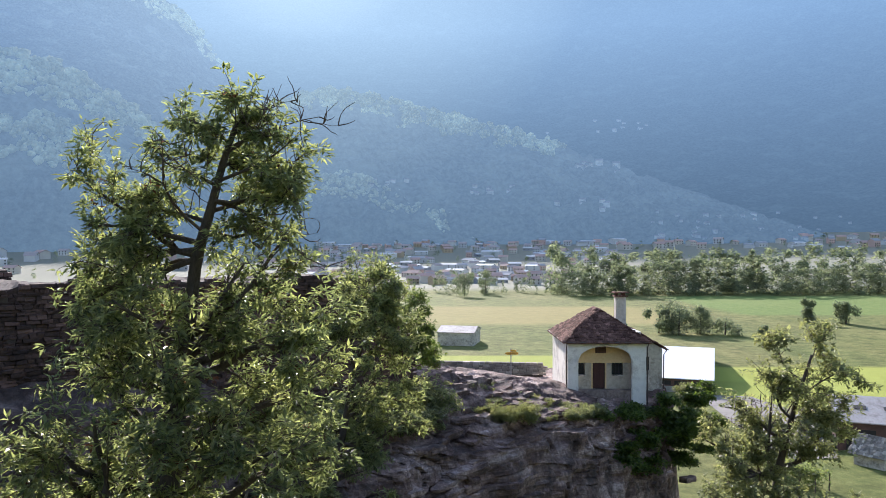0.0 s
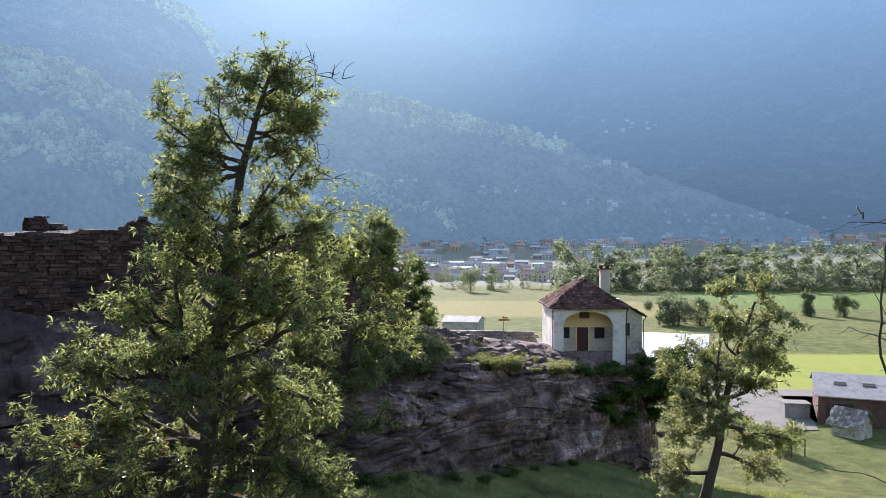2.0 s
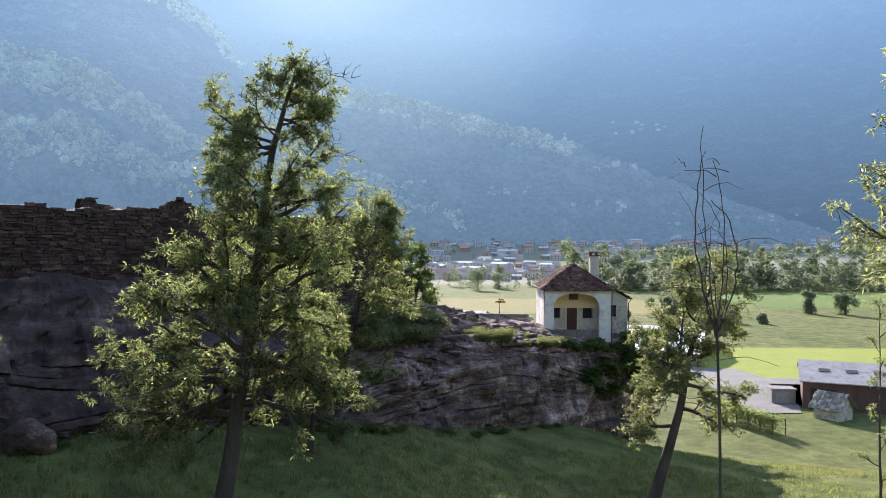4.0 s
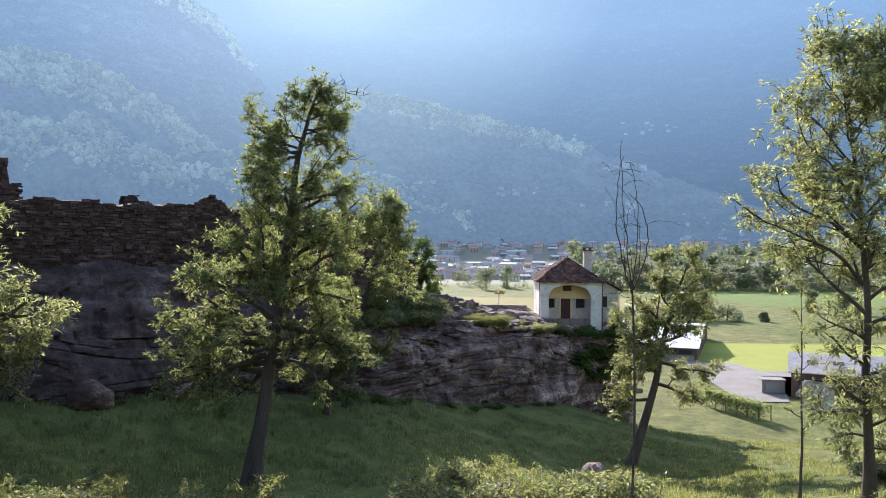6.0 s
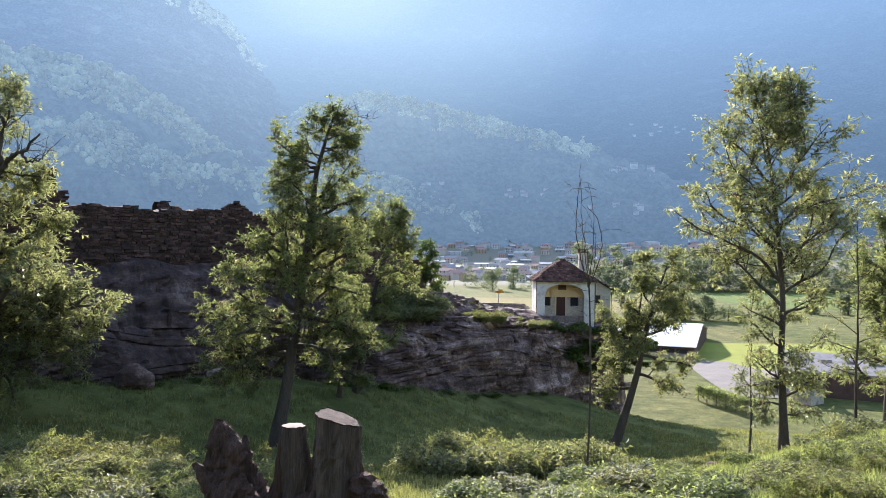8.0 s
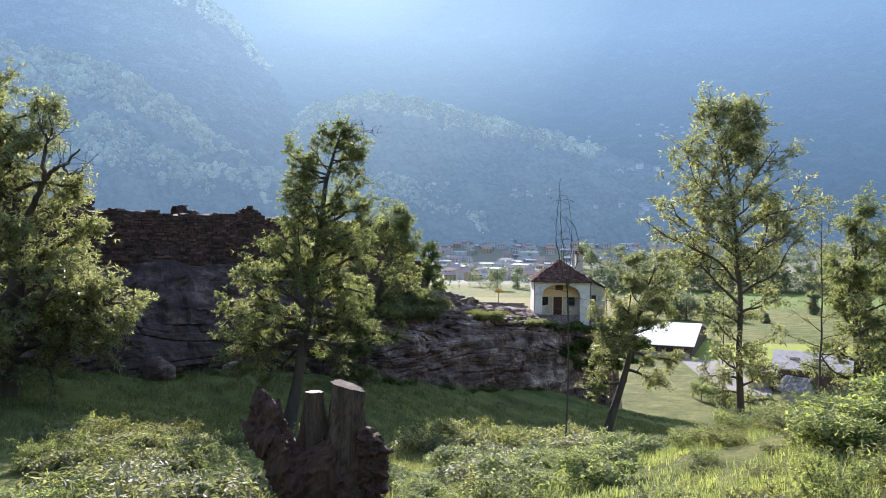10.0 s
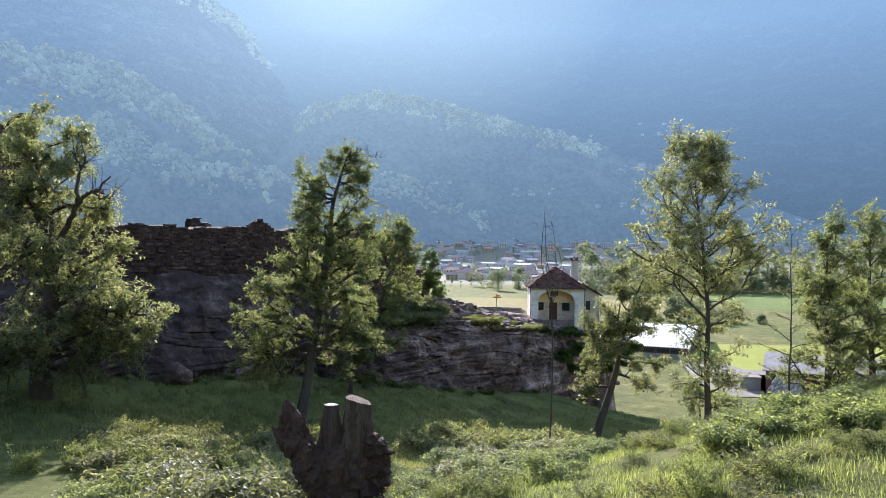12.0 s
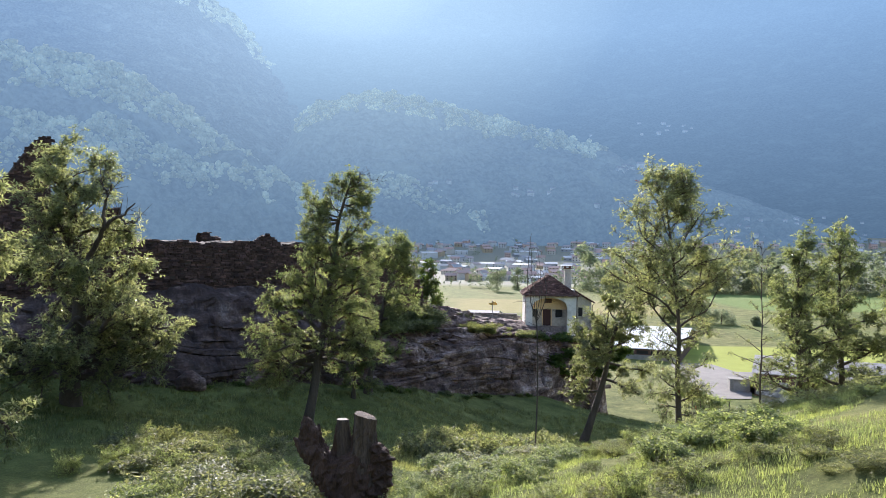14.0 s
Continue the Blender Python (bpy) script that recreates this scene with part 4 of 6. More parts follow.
# ---- farm in the valley ----
def gable_house(name, m, w, d, eave, ridge, wall_mat, roof_mat, label, category, over=0.4, group="", along_x=True, windows=(), kind=""):
    """A building: walls as one mesh, roof with thickness, windows as (side, x, z, w, h)."""
    h = empty(name, m, label, category, group, kind)
    bm = bmesh.new()
    prof = [(0, -3.0), (0, eave), (d / 2, ridge - 0.12), (d, eave), (d, -3.0)]
    a = [bm.verts.new((0, y, z)) for y, z in prof]
    b = [bm.verts.new((w, y, z)) for y, z in prof]
    bm.faces.new(a)
    bm.faces.new(b[::-1])
    for i in range(4):
        bm.faces.new((a[i], b[i], b[i + 1], a[i + 1]))
    bmesh.ops.recalc_face_normals(bm, faces=bm.faces)
    part("wall", bm, wall_mat, h)
    sl = (ridge - eave) / (d / 2)
    bm = bmesh.new()
    th = 0.14
    pr = [(-over, eave - over * sl), (d / 2, ridge), (d + over, eave - over * sl), (d + over, eave - over * sl + th), (d / 2, ridge + th), (-over, eave - over * sl + th)]
    a = [bm.verts.new((-over, y, z)) for y, z in pr]
    b = [bm.verts.new((w + over, y, z)) for y, z in pr]
    bm.faces.new(a)
    bm.faces.new(b[::-1])
    for i in range(6):
        bm.faces.new((a[i], b[i], b[(i + 1) % 6], a[(i + 1) % 6]))
    bmesh.ops.recalc_face_normals(bm, faces=bm.faces)
    part("roof", bm, roof_mat, h)
    for x0, z0, ww, hh in windows:
        part("window", box(x0, x0 + ww, -0.03, 0.05, z0, z0 + hh), M_DARK, h)
    return h


shed = gable_house("farm_shed", pose(32.5, 142.5, VALLEY, 0, 0, -20), 17.5, 44.0, 2.6, 5.6, M_BRICK, M_WHITE_ROOF, "long farm shed with bright white sheet roof", "shed", 0.5,
                   windows=[(1.0, 1.3, 2.6, 0.8), (4.4, 1.3, 2.6, 0.8), (7.8, 1.3, 2.6, 0.8), (11.0, 1.3, 2.6, 0.8), (14.0, 1.3, 2.4, 0.8)])
part("plinth", box(-0.05, 17.05, -0.12, -0.04, -1, 1.1), M_CONCRETE, shed, "grey concrete base")
barn = gable_house("barn", pose(51.9, 98.5, VALLEY, 0, 0, -23), 24.0, 15.0, 4.0, 6.0, M_BRICK, M_ETERNIT, "brown brick barn with grey fibre cement roof and skylights", "barn", 0.5)
for i in range(6):
    sl = (6.0 - 4.0) / 7.5
    bm = box(2.2 + i * 3.6, 3.7 + i * 3.6, 3.4, 4.5, 0, 0.06)
    bmesh.ops.transform(bm, matrix=pose(0, 0, 4.0 + 0.16, math.degrees(math.atan(sl)), 0, 0), verts=bm.verts)
    part("skylight", bm, M_DARK, barn, "dark roof skylight")
# a dark panel stands in for the shade inside the open gate
part("gate", box(1.0, 4.4, -0.05, 0.02, -1, 3.0), M_DARK, barn, "open barn gate with its inner shade as a dark panel")
hut = gable_house("stone_hut", pose(50.6, 92.3, VALLEY + 0.7, 0, 0, -55), 3.6, 3.2, 1.1, 2.7, M_OLD_PLASTER, M_PALE_STONE, "small stone hut with pale grey slab roof on a slope", "hut", 0.35)
rest, shared = [], {}
slab_roof(hut, [(-0.35, -0.35, 0.9), (3.95, -0.35, 0.9), (3.95, 1.6, 2.85), (-0.35, 1.6, 2.85)], 0.35, 120, rest, shared)
slab_roof(hut, [(3.95, 3.55, 0.9), (-0.35, 3.55, 0.9), (-0.35, 1.6, 2.85), (3.95, 1.6, 2.85)], 0.35, 120, rest, shared)
for me in shared.values():
    me.materials[0] = M_PALE_STONE
garage = empty("concrete_box", pose(48.7, 101.6, VALLEY, 0, 0, -8), "low grey concrete garage box at the farmyard", "garage")
part("body", box(0, 3.4, 0, 2.6, -1, 2.1, 0.03), M_CONCRETE, garage)
part("roof_slab", box(-0.15, 3.55, -0.15, 2.75, 2.103, 2.26, 0.02), M_CONCRETE, garage)
part("door", box(0.6, 2.6, -0.04, 0.02, 0, 1.8), M_METAL, garage, "dull metal door")
field_hut = gable_house("field_shed", pose(-1.5, 206, VALLEY, 0, 0, -12), 10.0, 12.0, 3.6, 4.8, M_OLD_PLASTER, M_ETERNIT, "low grey shed with pale roof in a field", "shed", 0.3)


def flat_patch(name, outline, material, lift, label, category):
    """Paving that follows the ground, its edges eased."""
    bm = bmesh.new()
    bm.faces.new([bm.verts.new((x, y, land_at(x, y))) for x, y in outline])
    bmesh.ops.triangulate(bm, faces=bm.faces)
    bmesh.ops.subdivide_edges(bm, edges=bm.edges, cuts=5, use_grid_fill=True)
    for v in bm.verts:
        v.co.z = land_at(v.co.x, v.co.y) + lift
    return tagged(part(name, bm, material), label, category, kind="structure")


flat_patch("road", [(43, 94), (50, 94.5), (52, 100), (55, 118), (120, 112), (240, 124), (240, 130), (120, 119), (57, 124), (55, 134), (46, 136), (44, 114)], M_ASPHALT, 0.12, "grey asphalt farmyard and road", "road")


# ---- trees ----
def leaf_cards(points, size, droop, seed, wide=0.42, ways=None):
    """Folded pointed leaves at the points: verts and quads."""
    rng = np.random.default_rng(seed)
    n = len(points)
    th = rng.uniform(0, 2 * np.pi, n)
    el = rng.normal(-droop, 0.55, n)
    d = np.stack([np.cos(th) * np.cos(el), np.sin(th) * np.cos(el), np.sin(el)], 1) if ways is None else ways
    s = np.cross(d, np.array([0, 0, 1.0])) + rng.normal(0, 0.35, (n, 3))
    s /= np.linalg.norm(s, axis=1)[:, None] + 1e-9
    up = np.cross(s, d)
    L = (size * rng.uniform(0.65, 1.3, n))[:, None]
    mid = points + d * L * 0.45
    v = np.stack([points, mid + s * L * wide / 2 + up * L * 0.09, points + d * L, mid - s * L * wide / 2 + up * L * 0.09], 1).reshape(-1, 3)
    return v, np.arange(4 * n).reshape(-1, 4)


class Grower:
    """Grows limbs and boughs, clumps of twigs at the boughs' ends, and rosettes of leaves on the twigs."""

    def __init__(self, seed, clump=0.6, tips=15, rosette=8, lift=0.05, bare=0.0, gap=0.55):
        self.rng = np.random.default_rng(seed)
        self.wood, self.twigs, self.spots, self.ways = [], [], [], []
        self.clump, self.tips, self.rosette, self.lift, self.bare, self.gap = clump, tips, rosette, lift, bare, gap

    def path(self, start, way, length, n, wander, lift):
        d = np.array(way, float)
        d /= np.linalg.norm(d)
        pts = [np.array(start, float)]
        for _ in range(n):
            d = d + self.rng.normal(0, wander, 3) + np.array([0, 0, lift])
            d /= np.linalg.norm(d)
            pts.append(pts[-1] + d * length / n)
        return np.array(pts)

    def arm(self, start, way, length, radius, level, leaves=True):
        rng = self.rng
        n = max(5, int(length / 0.4))
        pts = self.path(start, way, length, n, 0.18 if level else 0.17, self.lift * (1 if level else 0.6))
        r = radius * (1 - 0.8 * np.linspace(0, 1, n + 1))
        self.wood.append(tube(pts, r, 7 if level == 0 else 5))
        if level == 0:
            for k in range(max(3, int(length / self.gap))):
                f = rng.uniform(0.18, 1.0)
                i = min(int(f * n), n - 1)
                along = pts[i + 1] - pts[i]
                along /= np.linalg.norm(along)
                side = rng.normal(0, 1, 3) * np.array([1, 1, 0.6])
                side -= along * (side @ along)
                side /= np.linalg.norm(side)
                self.arm(pts[i], along * 0.75 + side + np.array([0, 0, 0.12]), 0.35 + length * rng.uniform(0.16, 0.4) * (1.2 - 0.5 * f), max(r[i] * 0.5, 0.014), 1, leaves)
        if not leaves:
            for _ in range(6):
                i = int(rng.integers(n // 2, n + 1))
                self.twigs.append(tube(self.path(pts[i], rng.normal(0, 1, 3) + [0, 0, 0.4], rng.uniform(0.3, 0.8), 5, 0.25, 0.1), np.linspace(0.014, 0.005, 6), 4))
        elif rng.random() > self.bare:
            for f in (0.4, 0.72, 1.0):
                self.clump_at(pts[:max(4, int(f * n) + 1)], self.clump * rng.uniform(0.6, 1.2), rng.uniform(0.2, 0.42))
        return pts

    def clump_at(self, pts, size, share):
        """A flat spray of twigs round a bough's end, each with rosettes of leaves along its outer half."""
        rng = self.rng
        tips = max(3, int(self.tips * share))
        way = pts[-1] - pts[-3]
        way /= np.linalg.norm(way) + 1e-6
        for _ in range(tips):
            d = rng.normal(0, 1, 3)
            d /= np.linalg.norm(d)
            end = pts[-1] + (d * np.array([1, 1, 0.85]) + way * 0.3) * size * rng.random() ** 0.45
            root = pts[int(rng.integers(len(pts) // 2, len(pts)))]
            g = np.linspace(0, 1, 4)[:, None]
            twig = root + (end - root) * g + np.array([0, 0, 0.16 * size]) * np.sin(g * np.pi)
            self.twigs.append(tube(twig, np.linspace(0.012, 0.004, 4), 3))
            axis_ = (end - root) / (np.linalg.norm(end - root) + 1e-6) + np.array([0, 0, 0.2])
            for at in (twig[3], twig[2] + rng.normal(0, 0.05, 3)):
                k = self.rosette
                w = rng.normal(0, 1, (k, 3)) * np.array([1, 1, 0.6])
                w /= np.linalg.norm(w, axis=1)[:, None]
                w = w + axis_ * 0.5 - np.array([0, 0, 0.35])
                w /= np.linalg.norm(w, axis=1)[:, None]
                self.spots.append(at + w * 0.03 + rng.normal(0, 0.03, (k, 3)))
                self.ways.append(w)


def make_tree(name, trunk, radius, limbs, label, leaf, size, seed, clump=0.6, tips=15, rosette=8, lift=0.05, bark=None, bare=0.0, dead=(), rust=0.0, wide=0.34, gap=0.55, sub_level=0, category="tree", group=""):
    """A tree from its trunk's line and its limbs (height 0..1, bearing, rise in degrees, length)."""
    trunk = np.array(trunk, float)
    base = trunk[0].copy()
    t = np.linspace(0, 1, len(trunk))
    f = np.linspace(0, 1, 26)
    line = np.stack([np.interp(f, t, trunk[:, k]) for k in range(3)], 1) - base
    g = Grower(seed, clump, tips, rosette, lift, bare, gap)
    line[1:-1] += 0.05 * g.rng.normal(0, 1, (24, 3)) * np.array([1, 1, 0.2])
    for _ in range(2):
        line[1:-1] = (line[:-2] + 2 * line[1:-1] + line[2:]) / 4
    rad = radius * (1 - 0.86 * f ** 0.8) + radius * 0.55 * np.exp(-f * 26)
    line[0, 2] -= 0.4
    tr = tube(line, rad, 10)
    cuts = [0]
    for h, bear, rise, length in limbs:
        p = np.array([np.interp(h, f, line[:, k]) for k in range(3)])
        b, e = radians(bear), radians(rise)
        g.arm(p, (math.sin(b) * math.cos(e), math.cos(b) * math.cos(e), math.sin(e)), length, max(0.02, min(radius * 0.55 * (1.1 - h), 0.04 * length)), sub_level)
        cuts.append(len(g.wood))
    tree = empty(name, pose(*base), label, category, group)
    v, q = tr
    bark = bark or M_BARK
    part("trunk", mesh_of("trunk", v, q, bark, True), None, tree)
    for k in range(len(cuts) - 1):
        v, q = joined(g.wood[cuts[k]:cuts[k + 1]])
        part("limb", mesh_of("limb", v, q, bark, True), None, tree)
    v, q = joined(g.twigs)
    tagged(part("twigs", mesh_of("twigs", v, q, M_TWIG), None, tree), kind="stuff")
    if dead:
        d = Grower(seed + 50, lift=0.02)
        for h, bear, rise, length in dead:
            p = np.array([np.interp(h, f, line[:, k]) for k in range(3)])
            b, e = radians(bear), radians(rise)
            d.wood, d.twigs = [], []
            d.arm(p, (math.sin(b) * math.cos(e), math.cos(b) * math.cos(e), math.sin(e)), length, 0.016 * length, 0, leaves=False)
            v, q = joined(d.wood + d.twigs)
            part("dead_branch", mesh_of("dead_branch", v, q, M_TWIG), None, tree, "bare dead branch")
    spots, ways = np.concatenate(g.spots), np.concatenate(g.ways)
    if rust:
        pick = np.repeat(np.random.default_rng(seed).random(len(spots) // rosette) < rust, rosette)
        v, q = leaf_cards(spots[pick], size * 0.8, 0.6, seed + 2, wide, ways[pick])
        part("withered_leaves", mesh_of("withered_leaves", v, q, L_RUST), None, tree, "reddish withered leaves")
        spots, ways = spots[~pick], ways[~pick]
    v, q = leaf_cards(spots, size, 0, seed + 1, wide, ways)
    part("crown", mesh_of("crown", v, q, leaf), None, tree, "green leafy crown")
    return tree


def ring_limbs(seed, count, h0, h1, length, rise0=10, rise1=45):
    """Limbs spread round the trunk; length is a function of the height."""
    r = np.random.default_rng(seed)
    return [(h0 + (h1 - h0) * (i + 0.5) / count, (i * 137.5 + r.uniform(-30, 30)) % 360,
             rise0 + (rise1 - rise0) * i / count + r.uniform(-12, 12), length((i + 0.5) / count) * r.uniform(0.8, 1.2)) for i in range(count)]


# the tall chestnut at the edge of the rock's shade
make_tree("tall_tree", [(-7.1, 15.5, 10.3), (-6.6, 15.5, 13.3), (-6.1, 15.5, 16.5), (-5.7, 15.5, 19.5), (-5.3, 15.5, 22.5), (-5.1, 15.4, 24.6), (-4.7, 15.3, 26.2), (-4.2, 15.2, 27.5)], 0.36,
          ring_limbs(2, 17, 0.22, 0.47, lambda h: 4.3 - 0.8 * h, 0, 30) + ring_limbs(6, 8, 0.44, 0.62, lambda h: 3.0 - 0.8 * h, 10, 38)
          + [(0.22, 268, -4, 4.8), (0.24, 282, 6, 4.8), (0.28, 258, 12, 4.8), (0.31, 272, 18, 4.6), (0.27, 100, 6, 4.2), (0.37, 265, 24, 3.8), (0.42, 95, 18, 3.8), (0.5, 88, 22, 3.9), (0.56, 80, 28, 3.4), (0.58, 110, 16, 3.0), (0.62, 90, 24, 3.0), (0.55, 270, 10, 2.4), (0.62, 262, 4, 2.0)]
          + [(0.74, 268, 14, 2.9), (0.73, 282, -2, 2.8), (0.76, 255, 22, 2.2), (0.735, 262, -16, 2.8), (0.75, 274, 4, 2.0), (0.78, 100, -6, 1.6), (0.8, 290, 16, 1.3), (0.82, 60, 8, 1.5), (0.84, 112, 2, 2.0), (0.87, 255, 25, 1.3), (0.88, 98, 10, 2.0), (0.91, 20, 25, 1.1), (0.94, 80, 22, 1.4), (0.96, 270, 45, 1.0), (1.0, 330, 60, 0.8)],
          "tall green chestnut tree with a leaning trunk on a meadow", L_ASH, 0.19, 5, 0.5, 13, 9, 0.0, dead=[(0.78, 272, 42, 2.4), (0.95, 80, 34, 2.0), (0.97, 60, 50, 1.4), (0.84, 95, -14, 2.8)], rust=0.012, gap=0.45)
make_tree("tree", [(-5.3, 31, 10.6), (-4.6, 31, 15), (-3.6, 31, 20), (-2.8, 31, 23.4)], 0.3, ring_limbs(3, 22, 0.24, 1.0, lambda h: 3.5 - 1.7 * h, 0, 50) + [(0.45, 85, 10, 3.2), (0.55, 100, 20, 2.9), (0.7, 80, 28, 2.7), (0.82, 90, 30, 2.4)],
          "green leafy tree close before the cliff", L_ASH, 0.24, 7, 0.6, 13, 8, 0.02, gap=0.5)
make_tree("young_tree", [(-5.9, 27.0, 10.9), (-5.6, 27, 14), (-5.2, 27, 18.3)], 0.16, ring_limbs(5, 18, 0.2, 1.0, lambda h: 2.6 - 1.5 * h, 5, 50),
          "young leafy tree with reddish withered top", L_ASH, 0.23, 9, 0.5, 13, 8, rust=0.06)
# old fruit tree with a crooked fork
make_tree("fruit_tree", [(14.1, 36.7, 4.4), (15.1, 36.9, 7.2), (16.3, 37.4, 11), (16.9, 37.7, 14), (17.8, 38.0, 17), (18.8, 38.2, 19.6)], 0.44,
          [(0.34, 285, 0, 3.6), (0.4, 100, 0, 3.8), (0.46, 260, 20, 3.6), (0.5, 70, 10, 4.2), (0.52, 190, 20, 3.4), (0.55, 300, 68, 5.0), (0.56, 290, 25, 4.0), (0.6, 95, 10, 4.2), (0.64, 20, 25, 3.4), (0.7, 95, 25, 3.6), (0.76, 250, 45, 3.2), (0.58, 240, 10, 3.4), (0.68, 300, 30, 3.4), (0.74, 180, 30, 2.8), (0.84, 120, 30, 3.0), (0.9, 300, 40, 2.6), (0.97, 60, 30, 2.2)],
          "old leaning fruit tree with crooked limbs on a meadow", L_FRUIT, 0.22, 13, 0.68, 19, 7, 0.0, dead=[(0.5, 283, 52, 6.0)], wide=0.5, gap=0.5)
# slender tree on the slope
make_tree("slender_tree", [(15.4, 6.2, 13.0), (15.3, 6.2, 17), (15.2, 6.2, 21), (14.6, 6.0, 24.6), (14.4, 5.8, 26.6)], 0.17,
          [(0.09, 120, 10, 1.1), (0.11, 280, 10, 1.2), (0.13, 90, 15, 1.5), (0.15, 290, 15, 1.5), (0.17, 250, 20, 1.5), (0.19, 60, 20, 1.6), (0.21, 180, 25, 1.4), (0.23, 100, 20, 1.6), (0.25, 270, 25, 1.5), (0.28, 30, 30, 1.4), (0.3, 290, 35, 1.6), (0.33, 110, 40, 1.8), (0.35, 275, 34, 4.4), (0.38, 92, 40, 3.4), (0.41, 262, 44, 5.0), (0.44, 200, 45, 3.0), (0.46, 100, 48, 3.8), (0.48, 285, 42, 4.8), (0.52, 330, 45, 3.2), (0.54, 80, 46, 3.6), (0.57, 268, 46, 4.4), (0.6, 150, 45, 2.8),
           (0.63, 105, 48, 3.4), (0.66, 290, 48, 3.6), (0.7, 250, 50, 2.8), (0.73, 85, 50, 2.8), (0.77, 20, 50, 2.0), (0.8, 285, 52, 2.6), (0.84, 110, 52, 2.4), (0.88, 240, 55, 1.8), (0.92, 60, 55, 1.6), (0.96, 300, 60, 1.2), (1.0, 280, 72, 0.9)] + ring_limbs(19, 10, 0.36, 0.9, lambda h: 3.0 - 1.3 * h, 30, 55),
          "slender green tree with an airy crown on a slope", L_CHESTNUT, 0.2, 17, 0.48, 10, 6, 0.03, gap=0.42, rust=0.008)
# chestnut with a dead top
old_chestnut = make_tree("chestnut_tree", [(-20.4, 10.2, 11.4), (-20.6, 10.2, 15), (-20.0, 10.2, 19), (-20.3, 10, 24), (-21.0, 10, 27)], 0.8, ring_limbs(8, 30, 0.22, 1.0, lambda h: 5.8 - 2.6 * h, -4, 50) + [(0.24, 80, -6, 5.4), (0.28, 60, 6, 5.5), (0.32, 85, 10, 6.6), (0.36, 110, 16, 6.4), (0.42, 95, 24, 5.8), (0.5, 75, 34, 5.0)],
          "old chestnut tree with bare dead boughs above its crown", L_CHESTNUT, 0.25, 21, 0.72, 15, 8, 0.0, dead=[(0.8, 80, 40, 4.0)], gap=0.5)
rng = np.random.default_rng(15)
for path, r0 in (([(0.2, 0, 8.5), (1.2, -0.7, 10.8), (2.2, -1.2, 12.0), (2.6, -1.5, 12.9), (2.7, -1.7, 14.0), (3.3, -1.9, 15.2)], 0.2), ([(2.5, -1.4, 12.6), (3.3, -1.8, 13.2), (4.1, -2.1, 13.4), (4.8, -2.3, 14.1)], 0.13),
                 ([(0.9, -0.5, 10.2), (0.0, -0.9, 11.6), (-0.2, -1.2, 13.2)], 0.13), ([(3.0, -1.8, 14.6), (2.6, -2.0, 15.4)], 0.07), ([(3.9, -2.0, 13.3), (4.3, -2.3, 12.9), (5.1, -2.4, 13.0)], 0.07)):
    f0, f1 = np.linspace(0, 1, len(path)), np.linspace(0, 1, 20)
    line = np.stack([np.interp(f1, f0, np.array(path)[:, k]) for k in range(3)], 1) + rng.normal(0, 0.035, (20, 3))
    pcs = [tube(line, r0 * (1 - 0.7 * f1), 7)]
    for _ in range(9):
        p0 = line[int(rng.integers(9, 20))]
        way = rng.normal(0, 0.5, 3) + np.array([0.2, 0, 0.5])
        g = np.linspace(0, 1, 6)[:, None]
        pcs.append(tube(p0 + way * g + rng.normal(0, 0.03, (6, 3)) * g, 0.02 * (1 - 0.7 * g[:, 0]), 4))
    v, q = joined(pcs)
    part("dead_branch", mesh_of("dead_branch", v, q, M_BARK, True), None, old_chestnut, "thick bare dead branch")
make_tree("chestnut_tree", [(-17.0, -6.5, 14.2), (-16.8, -6.5, 18), (-16.5, -6.5, 22), (-16.6, -6.5, 25.5)], 0.35, ring_limbs(9, 20, 0.25, 1.0, lambda h: 4.2 - 1.8 * h, 0, 45),
          "chestnut tree with long light green leaves", L_CHESTNUT, 0.26, 23, 0.6, 14, 9, 0.02, wide=0.3)
# trees beyond the brow
for (x, y, top, s) in ((28.8, 24.0, 23.2, 31), (32.8, 26.0, 24.4, 33), (37.5, 24.0, 23.0, 35)):
    zb = land_at(x, y) - 0.2
    make_tree("maple_tree", [(x, y, zb), (x + 0.2, y, zb + 5), (x - 0.1, y, zb + 9), (x, y, top - 0.5)], 0.34, ring_limbs(s, 28, 0.2, 1.0, lambda h: 4.0 - 2.0 * h, 8, 60),
              "dense green tree beyond a grassy brow", L_ASH, 0.26, s, 0.75, 14, 7, 0.05, gap=0.7)
for (x, y, top, r, label, s) in ((18.0, 17.2, 19.3, 0.08, "thin young tree with few leaves", 41), (23.6, 17.4, 23.6, 0.1, "thin young tree with sparse light leaves", 43)):
    zb = land_at(x, y) - 0.2
    make_tree("sapling", [(x, y, zb), (x + 0.1, y, (zb + top) / 2), (x, y, top)], r, ring_limbs(s, 14 if s == 41 else 24, 0.25, 1.0, lambda h: (1.3 if s == 41 else 1.9) - 0.9 * h, 15, 60),
              label, L_FRUIT, 0.15, s, 0.3, 3 if s == 41 else 7, 5, sub_level=1)


